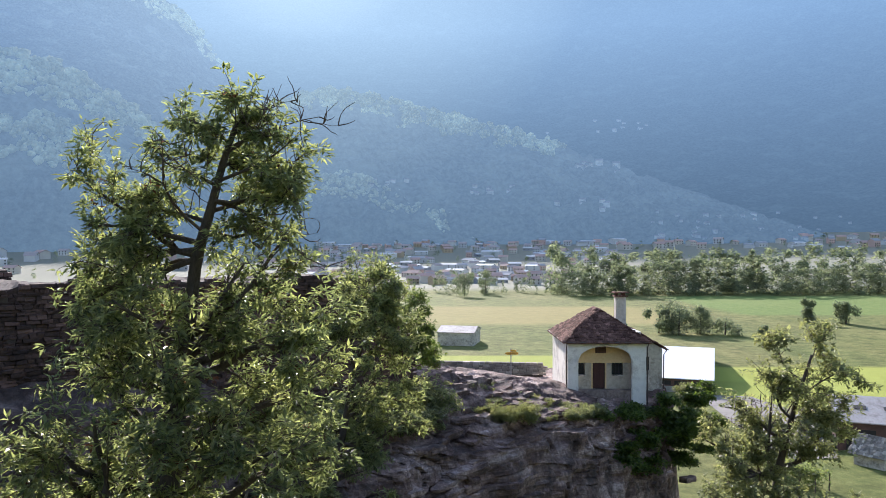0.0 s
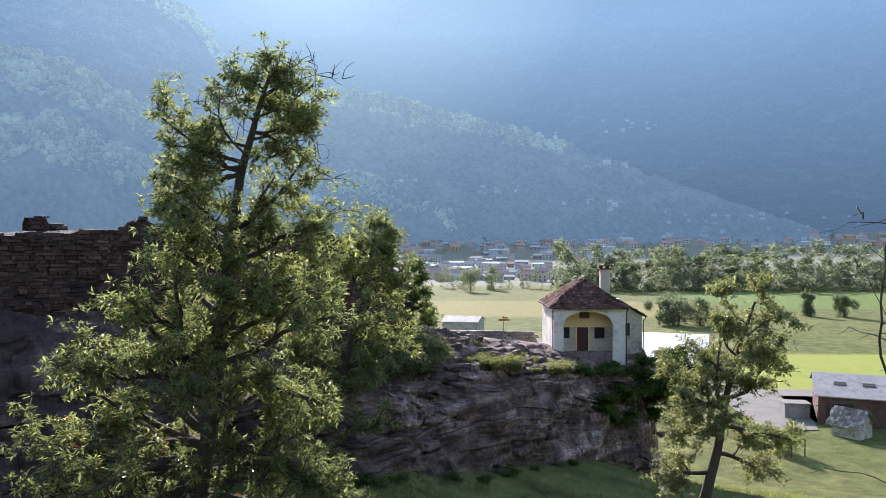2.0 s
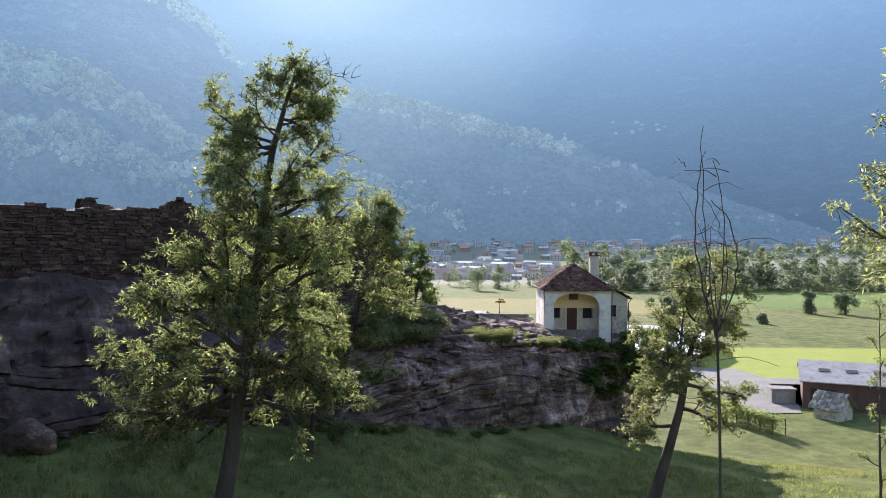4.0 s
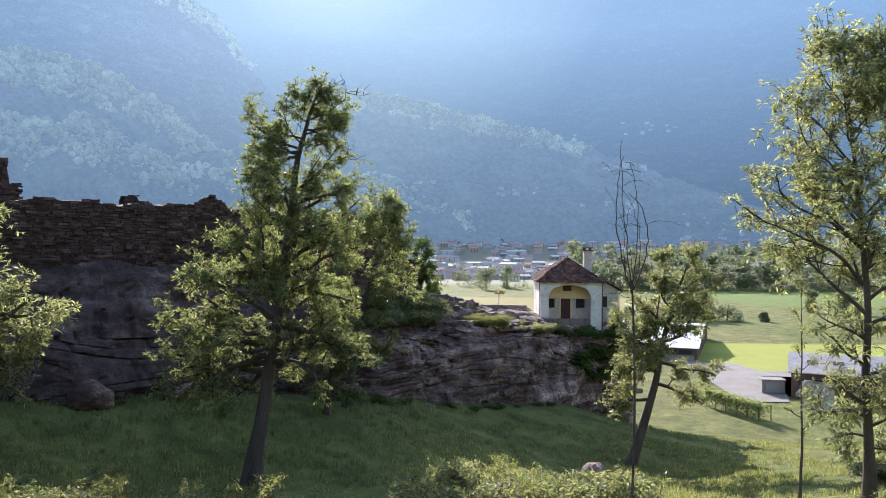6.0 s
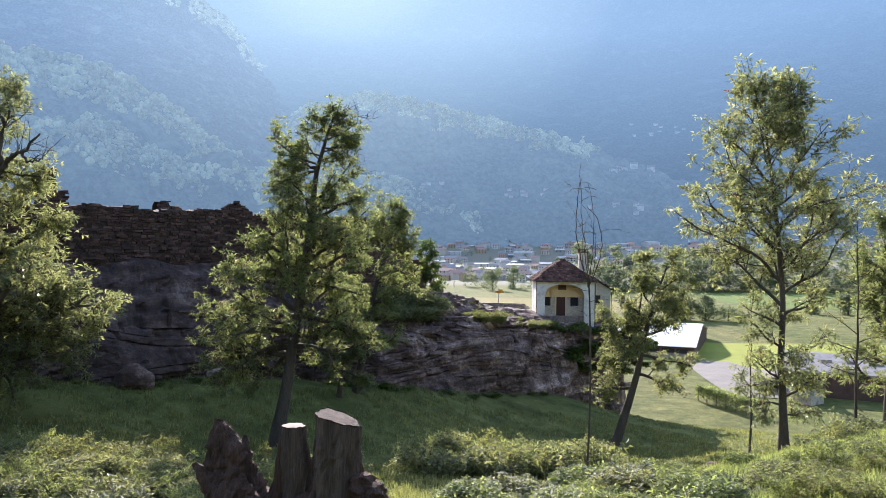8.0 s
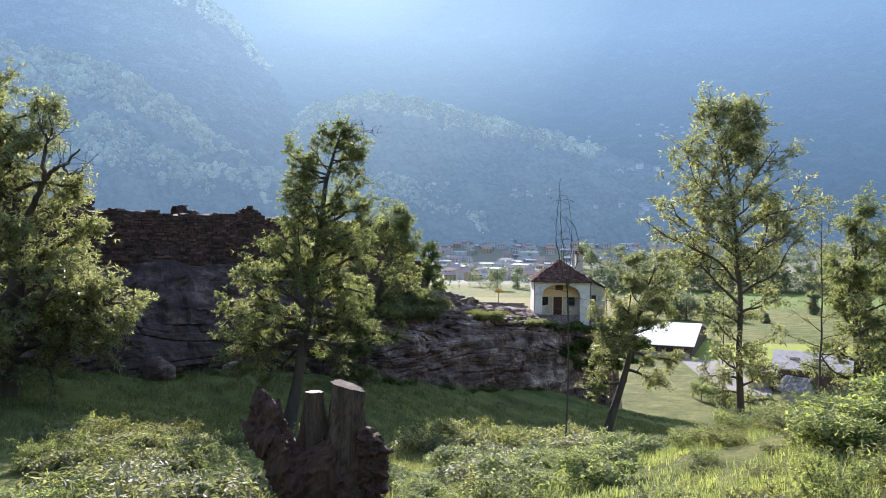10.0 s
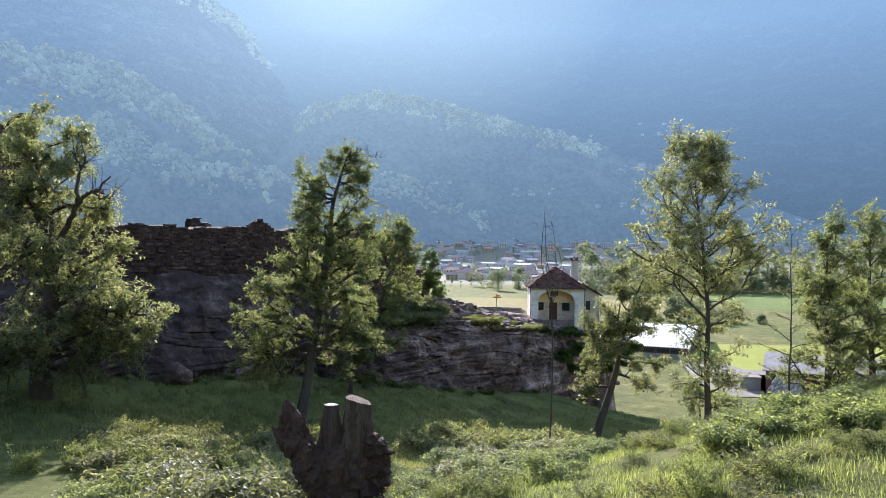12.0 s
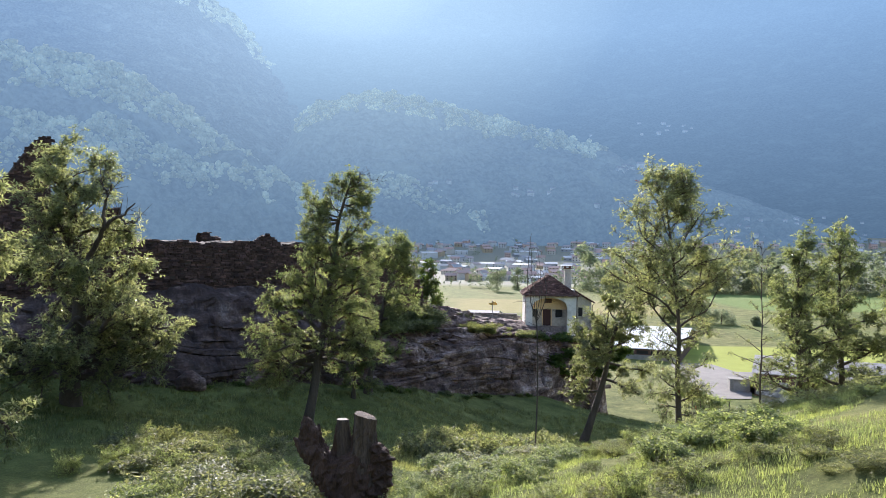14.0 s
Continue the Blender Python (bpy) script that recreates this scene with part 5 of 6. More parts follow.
def bare_sapling():
    x, y = 7.6, 4.9
    zb = land_at(x, y) - 0.1
    tree = empty("bare_sapling", pose(x, y, zb), "thin bare sapling with long whippy stems", "sapling")
    rng = np.random.default_rng(4)
    f = np.linspace(0, 1, 14)
    H = 19.7 - zb
    line = np.stack([0.12 * np.sin(f * 3), 0 * f, f * H], 1)
    v, q = tube(line, 0.042 - 0.012 * f, 8)
    part("trunk", mesh_of("trunk", v, q, M_BARK, True), None, tree)
    for bend, reach, top, r in ((-0.5, 0.0, 4.4, 0.03), (-0.2, -0.25, 4.8, 0.024), (0.25, -0.2, 4.1, 0.024), (0.62, -0.45, 3.4, 0.03), (0.45, -0.75, 3.6, 0.018), (-0.35, 0.3, 3.1, 0.016), (0.1, -0.9, 3.3, 0.014)):
        g = np.linspace(0, 1, 18)
        p = np.stack([line[-1, 0] + bend * np.sin(g * np.pi * 0.8) + reach * g ** 2, 0.3 * bend * g, H - 0.4 + top * g - 0.9 * np.clip(g - 0.8, 0, 1) * abs(bend) * 3], 1)
        p[:, :2] += rng.normal(0, 0.02, (18, 2))
        v, q = tube(p, 0.85 * r * (1 - 0.6 * g), 5)
        part("stem", mesh_of("stem", v, q, M_BARK, True), None, tree)
    pieces = []
    for k in range(26):
        z = rng.uniform(H - 2.5, H + 3.5)
        b = rng.uniform(0, 2 * np.pi)
        ln_ = rng.uniform(0.5, 1.5)
        g = np.linspace(0, 1, 7)
        p = np.stack([np.cos(b) * ln_ * g, np.sin(b) * ln_ * g, z + 0.5 * g - 0.5 * g ** 2], 1) + rng.normal(0, 0.02, (7, 3))
        if z > H:
            p[:, 0] += rng.uniform(-0.7, 0.5)
        pieces.append(tube(p, 0.011 * (1 - 0.7 * g), 4))
    v, q = joined(pieces)
    tagged(part("twigs", mesh_of("twigs", v, q, M_TWIG), None, tree), kind="stuff")


bare_sapling()


# ---- stump, boulder ----
def knobbly(path, radii, sides, amount, seed, freq=1.6, stretch=0.35):
    """A tube with gnarled, fluted surface."""
    f0 = np.linspace(0, 1, len(path))
    f = np.linspace(0, 1, len(path) * 8)
    p = np.stack([np.interp(f, f0, np.array(path)[:, k]) for k in range(3)], 1)
    r = np.interp(f, f0, radii)
    v, q = tube(p, r, sides)
    centre = np.repeat(p, sides, 0)
    out = v - centre
    n = cloud(v * np.array([freq, freq, freq * stretch]) * 2, 4, seed) + 0.5 * cloud(v * freq * 5, 3, seed + 3)
    return centre + out * (1 + amount * n)[:, None], q


def build_stump():
    st = empty("tree_stump", pose(1.25, -12.7, 15.3), "huge dead chestnut stump with three sawn prongs", "stump")
    v, q = knobbly([(0.05, 0, -1.4), (0.05, 0, 0.0), (0.0, 0, 0.6), (-0.06, 0, 1.1), (-0.02, 0, 1.5), (0.0, 0, 1.72), (0.0, 0, 1.74)], [0.7, 0.54, 0.58, 0.66, 0.54, 0.34, 0.03], 72, 0.8, 2, 1.7, 0.3)
    v[:, 1] *= 0.75
    part("trunk", mesh_of("trunk", v, q, M_STUMP), None, st)
    for k, (x, z, r) in enumerate(((0.64, 1.55, 0.3), (0.68, 1.05, 0.3), (0.74, 1.75, 0.2), (0.52, 1.85, 0.22), (0.56, 0.6, 0.26), (0.78, 1.3, 0.22), (-0.7, 0.95, 0.22))):
        v, q = knobbly([(x - 0.15, -0.1, z - r * 1.8), (x, -0.1, z), (x, -0.1, z + r * 0.8), (x, -0.1, z + r)], [r * 0.3, r, r * 0.7, 0.03], 30, 1.2, 9 + k, 3.4, 0.9)
        part("burl", mesh_of("burl", v, q, M_STUMP), None, st, "rotting knobbly burl")
    for path, rad, cut, seed in (
            ([(-0.2, 0, 0.2), (-0.7, 0, 0.85), (-1.15, 0.05, 1.4), (-1.48, 0.05, 1.9), (-1.55, 0.05, 2.35), (-1.6, 0.05, 2.75)], [0.5, 0.42, 0.36, 0.34, 0.27, 0.08], None, 3),
            ([(-1.3, -0.1, 1.65), (-1.62, -0.1, 1.82), (-1.93, -0.1, 2.14)], [0.26, 0.19, 0.03], None, 13),
            ([(-1.3, 0.1, 1.8), (-1.27, 0.1, 2.2), (-1.22, 0.1, 2.52)], [0.2, 0.13, 0.02], None, 17),
            ([(-0.8, 0.15, 1.3), (-0.74, 0.15, 1.9), (-0.7, 0.15, 2.5)], [0.12, 0.07, 0.02], None, 19),
            ([(-0.36, 0.2, 0.9), (-0.46, 0.2, 1.7), (-0.52, 0.2, 2.66)], [0.3, 0.2, 0.165], M_CUT, 5),
            ([(-0.1, 0.35, 1.2), (-0.1, 0.38, 1.9), (-0.12, 0.38, 2.3)], [0.36, 0.3, 0.04], None, 29),
            ([(0.1, 0.1, 0.3), (0.15, 0.05, 1.4), (0.18, 0, 2.84)], [0.5, 0.36, 0.32], M_DEADWOOD, 7),
            ([(-0.16, 0.1, 1.4), (-0.12, 0.1, 2.3), (-0.1, 0.1, 2.9)], [0.16, 0.1, 0.03], None, 21),
            ([(0.42, 0.05, 1.2), (0.5, 0.05, 1.8), (0.47, 0.05, 2.4)], [0.2, 0.14, 0.03], None, 23)):
        v, q = knobbly(path, rad, 40, 0.85 if cut is None else 0.42, seed, 2.4 if cut is None else 3.6, 0.2 if cut is None else 0.12)
        v[-40:, 2] += np.random.default_rng(seed).normal(0, 0.006, 40) - 0.3 * (v[-40:, 0] - v[-40:, 0].mean()) * (cut is not M_CUT)
        pr = part("prong", mesh_of("prong", v, q, M_DEADWOOD if cut else M_STUMP), None, st)
        if cut:
            rim = v[-40:].copy()
            mid = rim.mean(0)
            tilt = 0 if cut is M_CUT else 0.3
            rim[:, 2] = mid[2] - tilt * (rim[:, 0] - mid[0])
            inner = (rim - mid) * 0.5 + mid + [0, 0, 0.01]
            vv = np.concatenate([rim + [0, 0, 0.004], inner, [mid + [0, 0, 0.012]]])
            qq = [(i, (i + 1) % 40, 40 + (i + 1) % 40, 40 + i) for i in range(40)]
            tri = [(40 + i, 40 + (i + 1) % 40, 40 + (i + 2) % 40, 80) for i in range(0, 40, 2)]
            part("sawn_face", mesh_of("sawn_face", vv, np.array(qq + tri), cut), None, pr, "pale sawn face" if cut is M_CUT else "grey sawn face")


build_stump()


def boulder(x, y, size, seed):
    bm = bmesh.new()
    bmesh.ops.create_icosphere(bm, subdivisions=4, radius=1.0)
    co = np.array([v.co[:] for v in bm.verts])
    k = 1 + 0.35 * cloud(co * 1.3, 4, seed)
    for v, s in zip(bm.verts, k):
        v.co = Vector((v.co.x * size * s, v.co.y * size * 0.8 * s, v.co.z * size * 0.75 * s))
    b = part("boulder", bm, M_ROCK, None)
    b.matrix_world = pose(x, y, land_at(x, y) + size * 0.35, 0, 0, seed * 40)
    return tagged(b, "grey rounded boulder lying in meadow grass", "boulder")


boulder(10.9, 31.5, 0.95, 1)
boulder(13.2, 7.6, 0.5, 4)
boulder(-17.2, 20.6, 1.1, 5)
boulder(-13.5, 24.6, 0.8, 6)


# ---- bushes and undergrowth ----
def leaf_lumps(seed, lumps, count, size, droop=0.2, wide=0.5, hollow=0.55):
    """Leaves on the outer parts of several rounded lumps (x, y, z, rx, rz)."""
    rng = np.random.default_rng(seed)
    pts = []
    for x, y, z, rx, rz in lumps:
        n = int(count * rx * rx)
        d = rng.normal(0, 1, (n, 3))
        d /= np.linalg.norm(d, axis=1)[:, None]
        d[:, 2] = np.where(d[:, 2] < -0.35, -d[:, 2], d[:, 2])
        r = rng.uniform(hollow, 1.08, n) + 0.22 * cloud(d * 2.2 + seed, 2, seed)
        pts.append(np.array([x, y, z]) + d * r[:, None] * np.array([rx, rx, rz]))
    return leaf_cards(np.concatenate(pts), size, droop, seed + 1, wide)


def bush_kind(name, seed, leaf, size, count, label, category, wide=0.5, tall=0.75, stems=9):
    """One bush with its stems and foliage, about a metre in radius, base at the origin."""
    rng = np.random.default_rng(seed)
    lumps = [(rng.uniform(-0.55, 0.55), rng.uniform(-0.55, 0.55), rng.uniform(0.15, 0.9) * tall, rng.uniform(0.35, 0.65), rng.uniform(0.3, 0.55) * tall * 1.2) for _ in range(7)]
    b = empty(name, pose(0, 0, -500), label, category, "undergrowth")
    v, q = leaf_lumps(seed, lumps, count, size, 0.15, wide)
    # single shoots that stick out
    sh = []
    shoots = []
    for k in range(stems):
        a, l = rng.uniform(0, 2 * np.pi), rng.uniform(0.7, 1.25)
        g = np.linspace(0, 1, 9)
        p = np.stack([np.cos(a) * 0.9 * l * g, np.sin(a) * 0.9 * l * g, tall * 1.6 * l * g - 0.5 * l * g ** 2], 1)
        sh.append(tube(p[::2], 0.012 * (1 - 0.7 * g[::2]), 3))
        i = rng.integers(4, 9, 26)
        shoots.append(p[i] + rng.normal(0, 0.05, (26, 3)))
    v2, q2 = leaf_cards(np.concatenate(shoots), size * 1.1, 0.2, seed + 5, wide)
    v, q = joined([(v, q), (v2, q2)])
    part("foliage", mesh_of("foliage", v, q, leaf), None, b)
    v, q = joined(sh)
    tagged(part("stems", mesh_of("stems", v, q, M_TWIG), None, b), kind="stuff")
    return b


KINDS = {
    "bramble": [bush_kind("bramble_bush", 61 + i, L_BRAMBLE, 0.105, 2000, "pale green bramble bush in tall grass", "bush", 0.6, 0.7, 12) for i in range(2)],
    "shrub": [bush_kind("shrub", 71 + i, L_BUSH, 0.16, 560, "green leafy shrub on a meadow bank", "bush", 0.45, 0.8, 10) for i in range(3)],
    "ivy": [bush_kind("ivy_bush", 81 + i, L_IVY, 0.2, 450, "dark green ivy growing over rock", "bush", 0.7, 0.55, 6) for i in range(2)],
    "weed": [bush_kind("weed_clump", 95 + i, L_SLOPE, 0.14, 420, "tall green weeds with narrow leaves on a slope", "plant", 0.4, 1.2, 22) for i in range(2)],
    "nettle": [bush_kind("nettle_clump", 91 + i, L_GRASS, 0.18, 300, "light green nettle clump among grass", "plant", 0.35, 1.0, 18) for i in range(2)],
}
USED = set()


def plant(kind, x, y, z, s, rng, sz=None):
    src = KINDS[kind][int(rng.integers(0, len(KINDS[kind])))]
    size = (s * rng.uniform(0.85, 1.15), s * rng.uniform(0.85, 1.15), (sz or s) * rng.uniform(0.85, 1.2))
    m = pose(x, y, z - 0.12, 0, 0, rng.uniform(0, 360))
    ob = src if src.name not in USED else copy_thing(src, m)
    USED.add(src.name)
    ob.matrix_basis = m @ Matrix.Diagonal((*size, 1))


def thicket(kind, x0, x1, y0, y1, count, s0, s1, seed, sz=1.0):
    rng = np.random.default_rng(seed)
    for _ in range(count):
        x, y, s = rng.uniform(x0, x1), rng.uniform(y0, y1), rng.uniform(s0, s1)
        plant(kind, x, y, land_at(x, y), s, rng, s * sz)


def on_ledge(kind, a0, a1, n0, n1, count, s0, s1, seed, drop=0.0):
    rng = np.random.default_rng(seed)
    for _ in range(count):
        a, n, s = rng.uniform(a0, a1), rng.uniform(n0, n1), rng.uniform(s0, s1)
        x, y = on_rock(a, n)
        plant(kind, x, y, float(rock_top(a, max(n, 2.6))) - drop * rng.uniform(0, 1), s, rng)


# sunlit bank with shrubs before the shaded meadow
thicket("shrub", -14, -1.5, -2.0, 6.5, 30, 0.8, 1.3, 1, 0.85)
thicket("nettle", -13, -1, 2.0, 9.5, 18, 0.6, 1.0, 2)
thicket("weed", -14, -1, -3.0, 6.0, 36, 0.5, 0.9, 30, 0.9)
thicket("weed", 0, 9, 9.0, 16.0, 22, 0.6, 1.0, 31, 0.9)
thicket("shrub", 0.5, 9.0, 8.5, 15.0, 17, 1.1, 1.7, 3, 1.0)
thicket("nettle", 0, 10.0, 10, 16.5, 12, 0.7, 1.1, 4)
# brambles round the stump and on the near slope
thicket("bramble", 2.0, 3.8, -16.0, -9.5, 12, 0.45, 0.75, 45, 0.8)
thicket("weed", -8.0, 0.5, -10.0, -1.0, 18, 0.4, 0.75, 46, 0.9)
thicket("bramble", 2.8, 7.6, -14.5, -4.0, 15, 0.6, 1.0, 5, 0.7)
thicket("shrub", 3.0, 10.0, -13.0, -3.0, 10, 0.6, 1.0, 25, 0.65)
thicket("bramble", -9.0, -0.5, -15.0, -6.0, 12, 0.8, 1.2, 26, 0.8)
thicket("shrub", -7.0, 0.0, -14.0, -6.0, 14, 0.9, 1.4, 6, 0.8)
thicket("bramble", 9.4, 12.4, -16.0, -12.6, 11, 0.7, 1.0, 7, 0.8)
thicket("nettle", 7.0, 13.0, -20.5, -9.0, 46, 0.3, 0.55, 8, 0.6)
thicket("nettle", 14.0, 23.0, -14.0, 2.0, 44, 0.3, 0.6, 27, 0.6)
thicket("weed", 3.0, 11.0, -20.0, -8.0, 34, 0.25, 0.5, 28, 0.8)
thicket("bramble", 4.0, 12.0, -12.0, -1.0, 26, 0.35, 0.7, 32, 0.75)
thicket("weed", 13.0, 24.0, -14.0, 2.0, 30, 0.35, 0.65, 29, 0.6)
thicket("shrub", 14.0, 23.0, -6.0, 4.0, 9, 0.6, 1.1, 9, 0.8)
thicket("shrub", 16.5, 19.5, 2.0, 6.5, 5, 0.8, 1.2, 10)
thicket("shrub", 23.0, 33.0, 10.0, 22.0, 12, 1.1, 1.9, 11)
# plants on and under the rock
on_ledge("shrub", -3, 3.6, 2.2, 6.0, 24, 1.2, 1.9, 41)
on_ledge("nettle", 7.5, 10.5, 0.6, 2.4, 9, 0.5, 0.9, 42)
on_ledge("nettle", 3, 16, 1.0, 6.0, 22, 0.25, 0.5, 43)
on_ledge("shrub", 14.5, 18, 1.0, 3.0, 8, 0.6, 1.0, 44)
on_ledge("shrub", -8, 1.5, 3.0, 8.5, 26, 0.9, 1.9, 12)
on_ledge("shrub", 2, 16, 0.9, 7.0, 18, 0.3, 0.6, 13)
on_ledge("ivy", 17, 25, -0.6, 1.6, 16, 0.8, 1.3, 14, 5.0)
on_ledge("ivy", 25, 33, -1.2, 0.6, 22, 0.9, 1.6, 15, 6.0)
on_ledge("shrub", 15.5, 19, 2.0, 4.5, 8, 0.35, 0.7, 16)
on_ledge("shrub", 30, 33, -0.5, 2.0, 6, 0.7, 1.0, 18, 1.5)


def cliff_foot(seed, count):
    rng = np.random.default_rng(seed)
    for _ in range(count):
        a = rng.uniform(-34, 18)
        x, y = on_rock(a, -1.2 + rng.uniform(-0.6, 0.2))
        plant("ivy" if rng.random() < 0.5 else "shrub", x, y, land_at(x, y), rng.uniform(0.35, 0.75), rng)


cliff_foot(19, 34)


def grass_field(name, x0, x1, y0, y1, count, height, seed, label, leaf=None, wide=1.0):
    """Blades of meadow grass in tufts: too many to count."""
    rng = np.random.default_rng(seed)
    tufts = count // 14
    cx, cy = rng.uniform(x0, x1, tufts), rng.uniform(y0, y1, tufts)
    keep = lattice(np.stack([cx * 0.5, cy * 0.5, 0 * cx], 1), seed) > 0.3
    cx, cy = np.repeat(cx[keep], 14), np.repeat(cy[keep], 14)
    x, y = cx + rng.normal(0, 0.13, len(cx)), cy + rng.normal(0, 0.13, len(cx))
    z = land(x, y) - 0.03
    n = len(x)
    th, lean = rng.uniform(0, 2 * np.pi, n), rng.uniform(0.1, 0.6, n)
    h = height * rng.uniform(0.4, 1.3, n)
    w = wide * (0.005 + 0.007 * rng.random(n))
    b = np.stack([x, y, z], 1)
    d = np.stack([np.cos(th) * lean, np.sin(th) * lean, np.ones(n)], 1) * h[:, None]
    s = np.stack([-np.sin(th), np.cos(th), 0 * th], 1) * w[:, None]
    v = np.stack([b - s, b + s, b + d * [1.25, 1.25, 1] + s * 0.2, b + d * [1.25, 1.25, 1] - s * 0.2], 1).reshape(-1, 3)
    ob = new(name, mesh_of(name, v, np.arange(4 * n).reshape(-1, 4), leaf or L_GRASS))
    return tagged(ob, label, "grass", kind="stuff")


grass_field("meadow_grass", 4.0, 24.0, -25.0, 4.0, 190000, 0.14, 3, "tall sunlit meadow grass on a slope", L_SLOPE)
grass_field("meadow_grass", -22.0, 22.0, 0.0, 44.0, 120000, 0.26, 5, "short meadow grass below the cliff", None, 2.2)
grass_field("meadow_grass", -9.0, 4.0, -18.0, 2.0, 24000, 0.25, 7, "tall grass round the stump")
grass_field("meadow_grass", 14.0, 40.0, 25.0, 66.0, 40000, 0.26, 9, "sunlit grass on the meadow slope", None, 2.2)


# small tree on the rock beside the slope
make_tree("small_tree", [(-2.2, 55.5, 15.5), (-2.1, 55.5, 17), (-2.0, 55.5, 20.4)], 0.16, ring_limbs(51, 14, 0.2, 1.0, lambda h: 2.5 - 1.2 * h, 5, 50),
          "small dense dark green tree on a rock", L_IVY, 0.27, 51, 0.6, 13, 7, gap=0.6)


# ---- vine pergola on the slope ----
def build_pergola():
    x0, y0, x1, y1 = 36.9, 91.7, 40.5, 81.5
    ln_, turn = math.hypot(x1 - x0, y1 - y0), math.degrees(math.atan2(y1 - y0, x1 - x0))
    p = empty("vine_pergola", pose(x0, y0, 0, 0, 0, turn), "wooden vine pergola overgrown with green leaves", "pergola")
    rng = np.random.default_rng(2)
    pts = []
    for row in (0.0, 2.0):
        for i in range(6):
            a = i * ln_ / 5
            w = p.matrix_world @ Vector((a, row, 0))
            z = land_at(w.x, w.y)
            v, q = tube([(a, row, z - 0.4), (a + 0.03, row, z + 1.9)], [0.08, 0.07], 6)
            part("post", mesh_of("post", v, q, M_WOOD), None, p)
    zs = [land_at(*(p.matrix_world @ Vector((a, 1.0, 0)))[:2]) + 1.9 for a in np.linspace(0, ln_, 12)]
    for row in (0.0, 2.0):
        v, q = tube([(a, row, z) for a, z in zip(np.linspace(0, ln_, 12), zs)], [0.05] * 12, 5)
        part("rail", mesh_of("rail", v, q, M_WOOD), None, p)
    n = 5000
    a = rng.uniform(-0.4, ln_ + 0.4, n)
    pts = np.stack([a, np.where(rng.random(n) < 0.5, rng.normal(0, 0.2, n), rng.uniform(-0.4, 2.3, n)), np.interp(a, np.linspace(0, ln_, 12), zs) + rng.normal(0.1, 0.22, n) - 1.3 * (rng.random(n) < 0.4) * rng.random(n)], 1)
    v, q = leaf_cards(pts, 0.26, 0.3, 4, 0.85)
    part("vine", mesh_of("vine", v, q, L_BRAMBLE), None, p, "green vine leaves")


build_pergola()


# ---- valley trees ----
def far_crown(seed, h, r, count, size):
    """Leaf clumps of a tree seen from afar, with an uneven outline; base at the origin."""
    rng = np.random.default_rng(seed)
    pts = []
    for _ in range(9):
        f = rng.uniform(0.03, 0.92)
        c = np.array([rng.normal(0, 0.33) * r, rng.normal(0, 0.33) * r, h * f])
        rr = r * rng.uniform(0.35, 0.62) * (1.15 - 0.5 * f)
        d = rng.normal(0, 1, (count // 9, 3))
        d /= np.linalg.norm(d, axis=1)[:, None]
        pts.append(c + d * rr * rng.uniform(0.45, 1.15, (len(d), 1)) * np.array([1, 1, 1.15]))
    return leaf_cards(np.concatenate(pts), size, 0.1, seed + 1, 0.75)


def far_tree(x, y, h, r, seed, label, count=1100, size=0.9, category="tree"):
    z = land_at(x, y)
    t = empty("tree", pose(x, y, z), label, category, "field trees")
    v, q = tube([(0, 0, -0.4), (0.1, 0, h * 0.3), (0.2, 0, h * 0.75)], [0.3, 0.24, 0.08], 7)
    part("trunk", mesh_of("trunk", v, q, M_BARK, True), None, t)
    v, q = far_crown(seed, h, r, count, size)
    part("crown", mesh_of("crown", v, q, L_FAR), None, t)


for i, (x, y, h, r) in enumerate(((131, 268, 9.0, 3.6), (142, 264, 7.5, 3.8), (68, 236, 8.0, 5.0), (73, 232, 9.2, 6.0), (80, 233, 8.2, 5.6), (87, 231, 5.5, 4.0), (56, 236, 3.6, 2.0), (98, 228, 2.8, 2.0), (163, 268, 6.0, 3.2), (12, 420, 15, 7), (25, 440, 13, 5))):
    far_tree(x, y, h, r, 100 + i, "round dark green tree in open fields", 3200 if h > 7 else 1300, 0.65)


def woodland(name, spots, label, leaf=L_FAR):
    """Far woods, too many trees to count."""
    rng = np.random.default_rng(8)
    kinds = [far_crown(200 + k, 1.0, 0.30 if k % 3 else 0.2, 480, 0.06) for k in range(7)]
    pcs, trunks = [], []
    for x, y, h in spots:
        v, q = kinds[int(rng.integers(0, 7))]
        a = rng.uniform(0, 6.28)
        c, s = math.cos(a), math.sin(a)
        vv = v @ np.array([[c, -s, 0], [s, c, 0], [0, 0, 1]]) * np.array([h * rng.uniform(0.8, 1.5), h * rng.uniform(0.8, 1.5), h])
        pcs.append((vv + np.array([x, y, land_at(x, y)]), q))
    v, q = joined(pcs)
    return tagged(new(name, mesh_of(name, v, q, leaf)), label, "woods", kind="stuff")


rng = np.random.default_rng(31)
spots = []
for x in np.arange(70, 420, 5.5):
    for row, (dy, h) in enumerate(((0, 15), (12, 19), (26, 22), (45, 24))):
        spots.append((x + rng.uniform(-4, 4), 422 + 0.1 * (x - 100) + dy + rng.uniform(-5, 5), h * rng.uniform(0.5, 1.3)))
for x in np.arange(-60, 75, 6.0):
    for dy, h in ((22, 8), (34, 11)):
        if rng.random() < 0.72:
            spots.append((x + rng.uniform(-3, 3), 425 + dy + rng.uniform(-6, 6), h * rng.uniform(0.5, 1.3)))
woodland("woods", spots, "belt of leafy trees along the valley river")
spots = [(rng.uniform(-750, 900), rng.uniform(620, 1650), rng.uniform(6, 14)) for _ in range(190)]
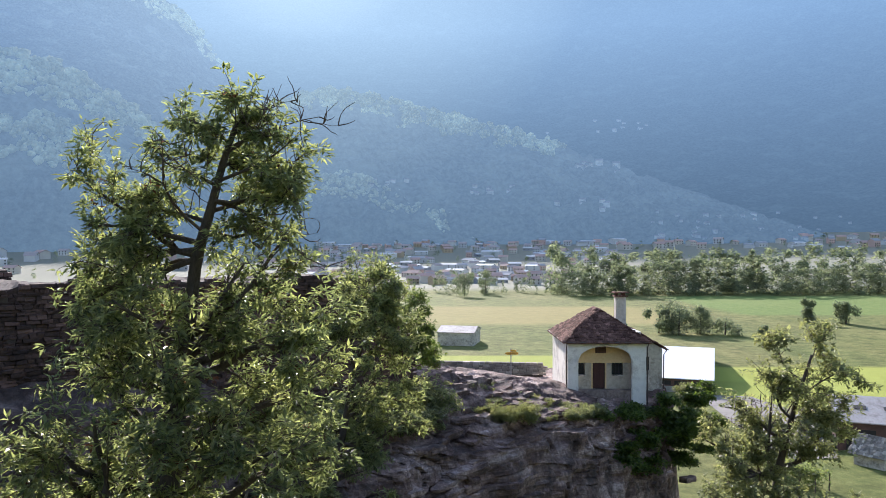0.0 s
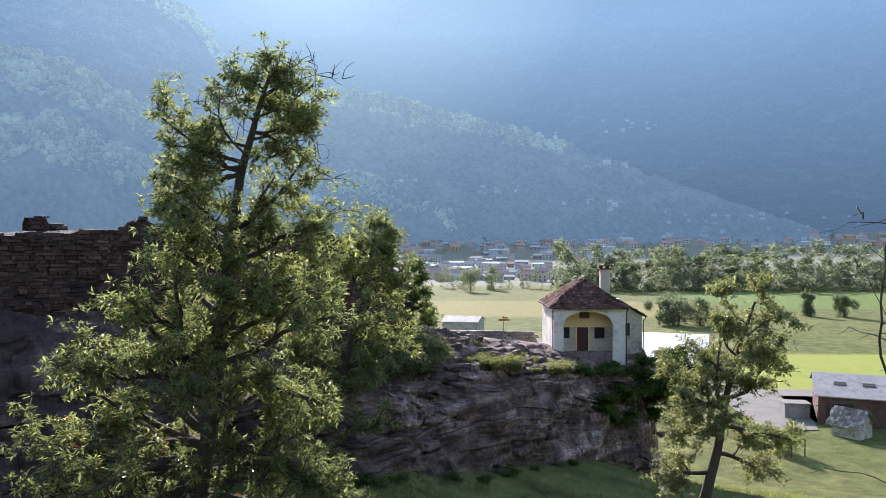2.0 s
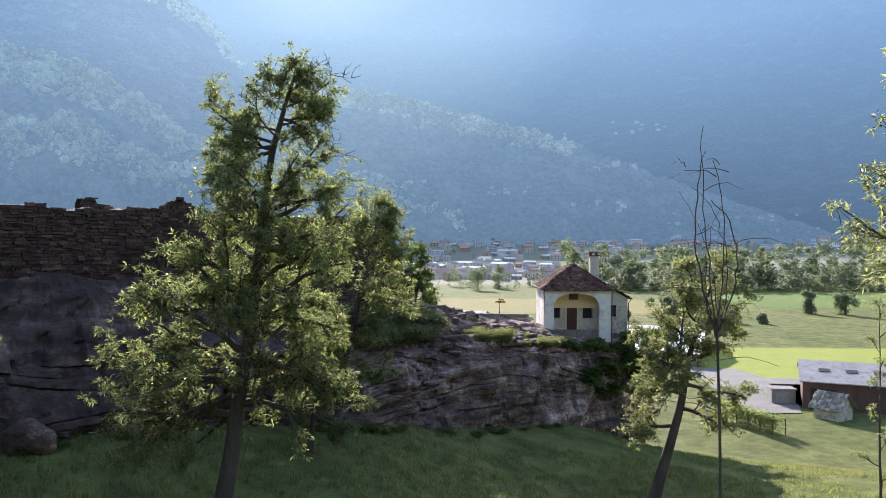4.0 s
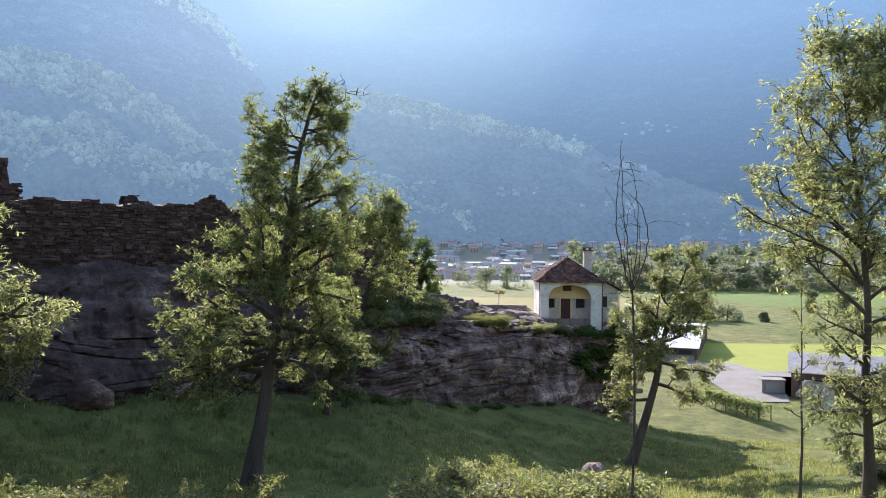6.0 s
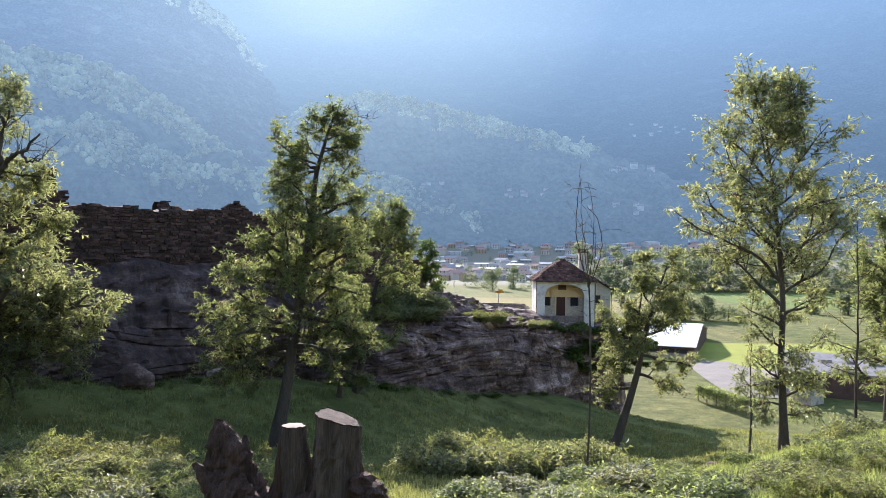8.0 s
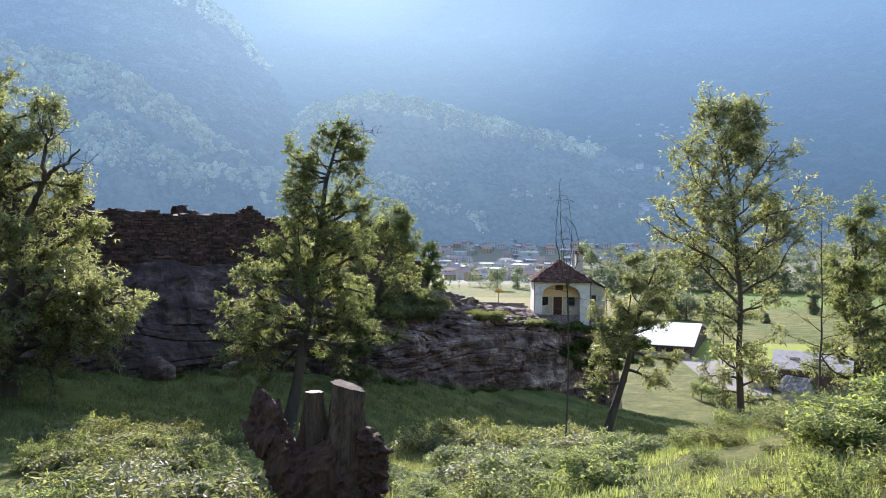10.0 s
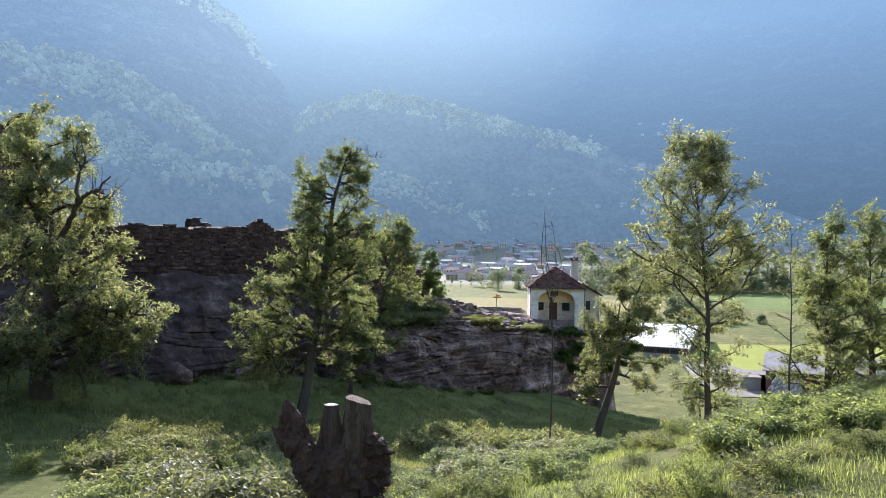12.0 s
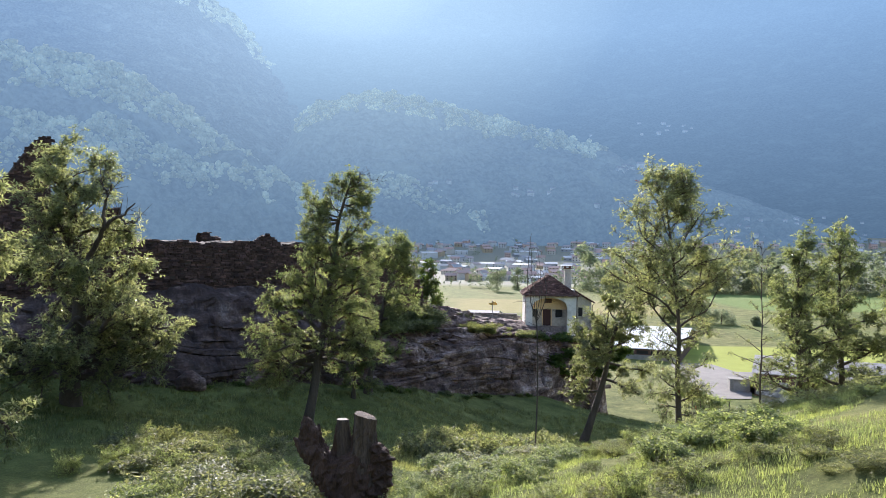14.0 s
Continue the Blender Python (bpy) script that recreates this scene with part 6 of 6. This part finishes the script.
woodland("woods", spots, "garden trees between far village houses")


# ---- village ----
def wall_paint(name, c):
    return surface(name, [k * 0.85 for k in c], c, 0.3, 0.9, 0.05, 0.01)


PAINTS = [wall_paint("white_wall", (0.62, 0.61, 0.6)), wall_paint("cream_wall", (0.6, 0.55, 0.48)), wall_paint("salmon_wall", (0.6, 0.42, 0.36)), wall_paint("grey_wall", (0.36, 0.36, 0.37)), wall_paint("ochre_wall", (0.46, 0.36, 0.24))]
# roof colours are raised to stand in for the village's haze
ROOFS = [wall_paint("tile_roof", (0.50, 0.35, 0.30)), wall_paint("brown_roof", (0.42, 0.36, 0.34)), wall_paint("pale_roof", (0.66, 0.66, 0.66)), wall_paint("slate_roof", (0.36, 0.37, 0.39))]
MODELS = []
for k, (w, d, e, r, p, t, what) in enumerate(((11, 10, 6.0, 8.6, 0, 1, "white village house with brown roof"), (12, 10, 6.0, 8.4, 1, 0, "cream village house with red-brown tile roof"), (10, 9, 8.5, 11.0, 2, 3, "salmon village house with dark roof"),
                                               (16, 11, 4.2, 6.0, 3, 2, "long grey village building with pale roof"), (12, 11, 5.6, 8.0, 4, 0, "ochre village house with tiled roof"), (13, 10, 5.0, 7.0, 0, 3, "white village house with slate roof"), (22, 14, 6, 7.6, 0, 2, "large pale village hall with light roof"))):
    wins = [(1.5 + i * (w - 3.5) / 2, 1.2 + 2.9 * f, 1.3, 1.5) for i in range(3) for f in range(2 if e > 5 else 1)]
    MODELS.append(gable_house("village_house", pose(0, 0, -900 - 40 * k), w, d, e, r, PAINTS[p], ROOFS[t], what, "house", 0.6, "village houses", windows=wins))
PLACED = set()


def house(x, y, z, k, turn, s):
    src, m = MODELS[k], pose(x, y, z, 0, 0, turn)
    if k in PLACED:
        ob = copy_thing(src, m)
    else:
        ob = src
        PLACED.add(k)
    ob.matrix_basis = m @ Matrix.Diagonal((s, s, s, 1))


rng = np.random.default_rng(77)
taken = []


def settle(count, px0, px1, d0, d1, s0, s1):
    done, tries = 0, 0
    while done < count and tries < count * 30:
        tries += 1
        a, d = az(rng.uniform(px0, px1)), rng.uniform(d0, d1)
        x, y = d * math.sin(a), d * math.cos(a)
        if all((x - u) ** 2 + (y - w) ** 2 > 14 ** 2 for u, w in taken):
            taken.append((x, y))
            house(x, y, land_at(x, y), int(rng.choice(7, p=(0.22, 0.25, 0.06, 0.12, 0.11, 0.17, 0.07))), rng.uniform(-35, 35) + (180 if rng.random() < 0.2 else 0), rng.uniform(s0, s1))
            done += 1


settle(110, 540, 1010, 540, 900, 0.6, 0.95)
settle(150, 520, 1100, 900, 1600, 0.8, 1.25)
settle(36, -150, 540, 800, 1300, 0.9, 1.4)
settle(70, 1080, 1800, 1250, 1760, 0.9, 1.5)


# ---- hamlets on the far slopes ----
# house and roof materials emit the same painted haze as the slopes
H_HOUSE = distance_material("far_house_painted_haze", (0.3, 0.3, 0.29), (0.056, 0.094, 0.135), (0.12, 0.2, 0.29), 900, 0.85, 0.03)
H_ROOF = distance_material("far_roof_painted_haze", (0.16, 0.14, 0.14), (0.056, 0.094, 0.135), (0.12, 0.2, 0.29), 900, 0.85, 0.03)
HILL = [BVHTree.FromPolygons(p.tolist(), q.tolist()) for p, q in SLOPES]
far_model = None


def hamlet(px0, px1, py0, py1, count, s0, s1):
    """Pale houses scattered on the mountain side within a span of bearings and rises."""
    global far_model
    for _ in range(count):
        a, rise = az(rng.uniform(px0, px1)), (441 - rng.uniform(py0, py1)) / 1325.0
        way = Vector((math.sin(a), math.cos(a), rise * math.cos(a))).normalized()
        hits = [h for h in (t.ray_cast(Vector((0, 0, 25)), way) for t in HILL) if h[0]]
        if not hits:
            continue
        at = min(hits, key=lambda h: h[3])[0]
        m = pose(at.x, at.y, at.z, 0, 0, rng.uniform(-30, 30))
        if far_model is None:
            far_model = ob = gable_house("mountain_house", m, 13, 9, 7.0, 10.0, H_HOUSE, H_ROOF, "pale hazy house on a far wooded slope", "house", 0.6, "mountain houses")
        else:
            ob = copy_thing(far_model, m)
        k = rng.uniform(s0, s1)
        ob.matrix_basis = m @ Matrix.Diagonal((k, k, k, 1))


hamlet(1040, 1170, 215, 236, 9, 1.0, 1.7)
hamlet(1020, 1110, 290, 308, 7, 0.9, 1.5)
hamlet(830, 910, 330, 350, 8, 0.8, 1.2)
hamlet(640, 720, 310, 350, 8, 0.6, 1.0)
hamlet(850, 1010, 225, 240, 5, 0.7, 1.2)
hamlet(960, 1100, 355, 375, 6, 0.7, 1.1)
hamlet(1150, 1568, 375, 428, 34, 0.5, 0.9)
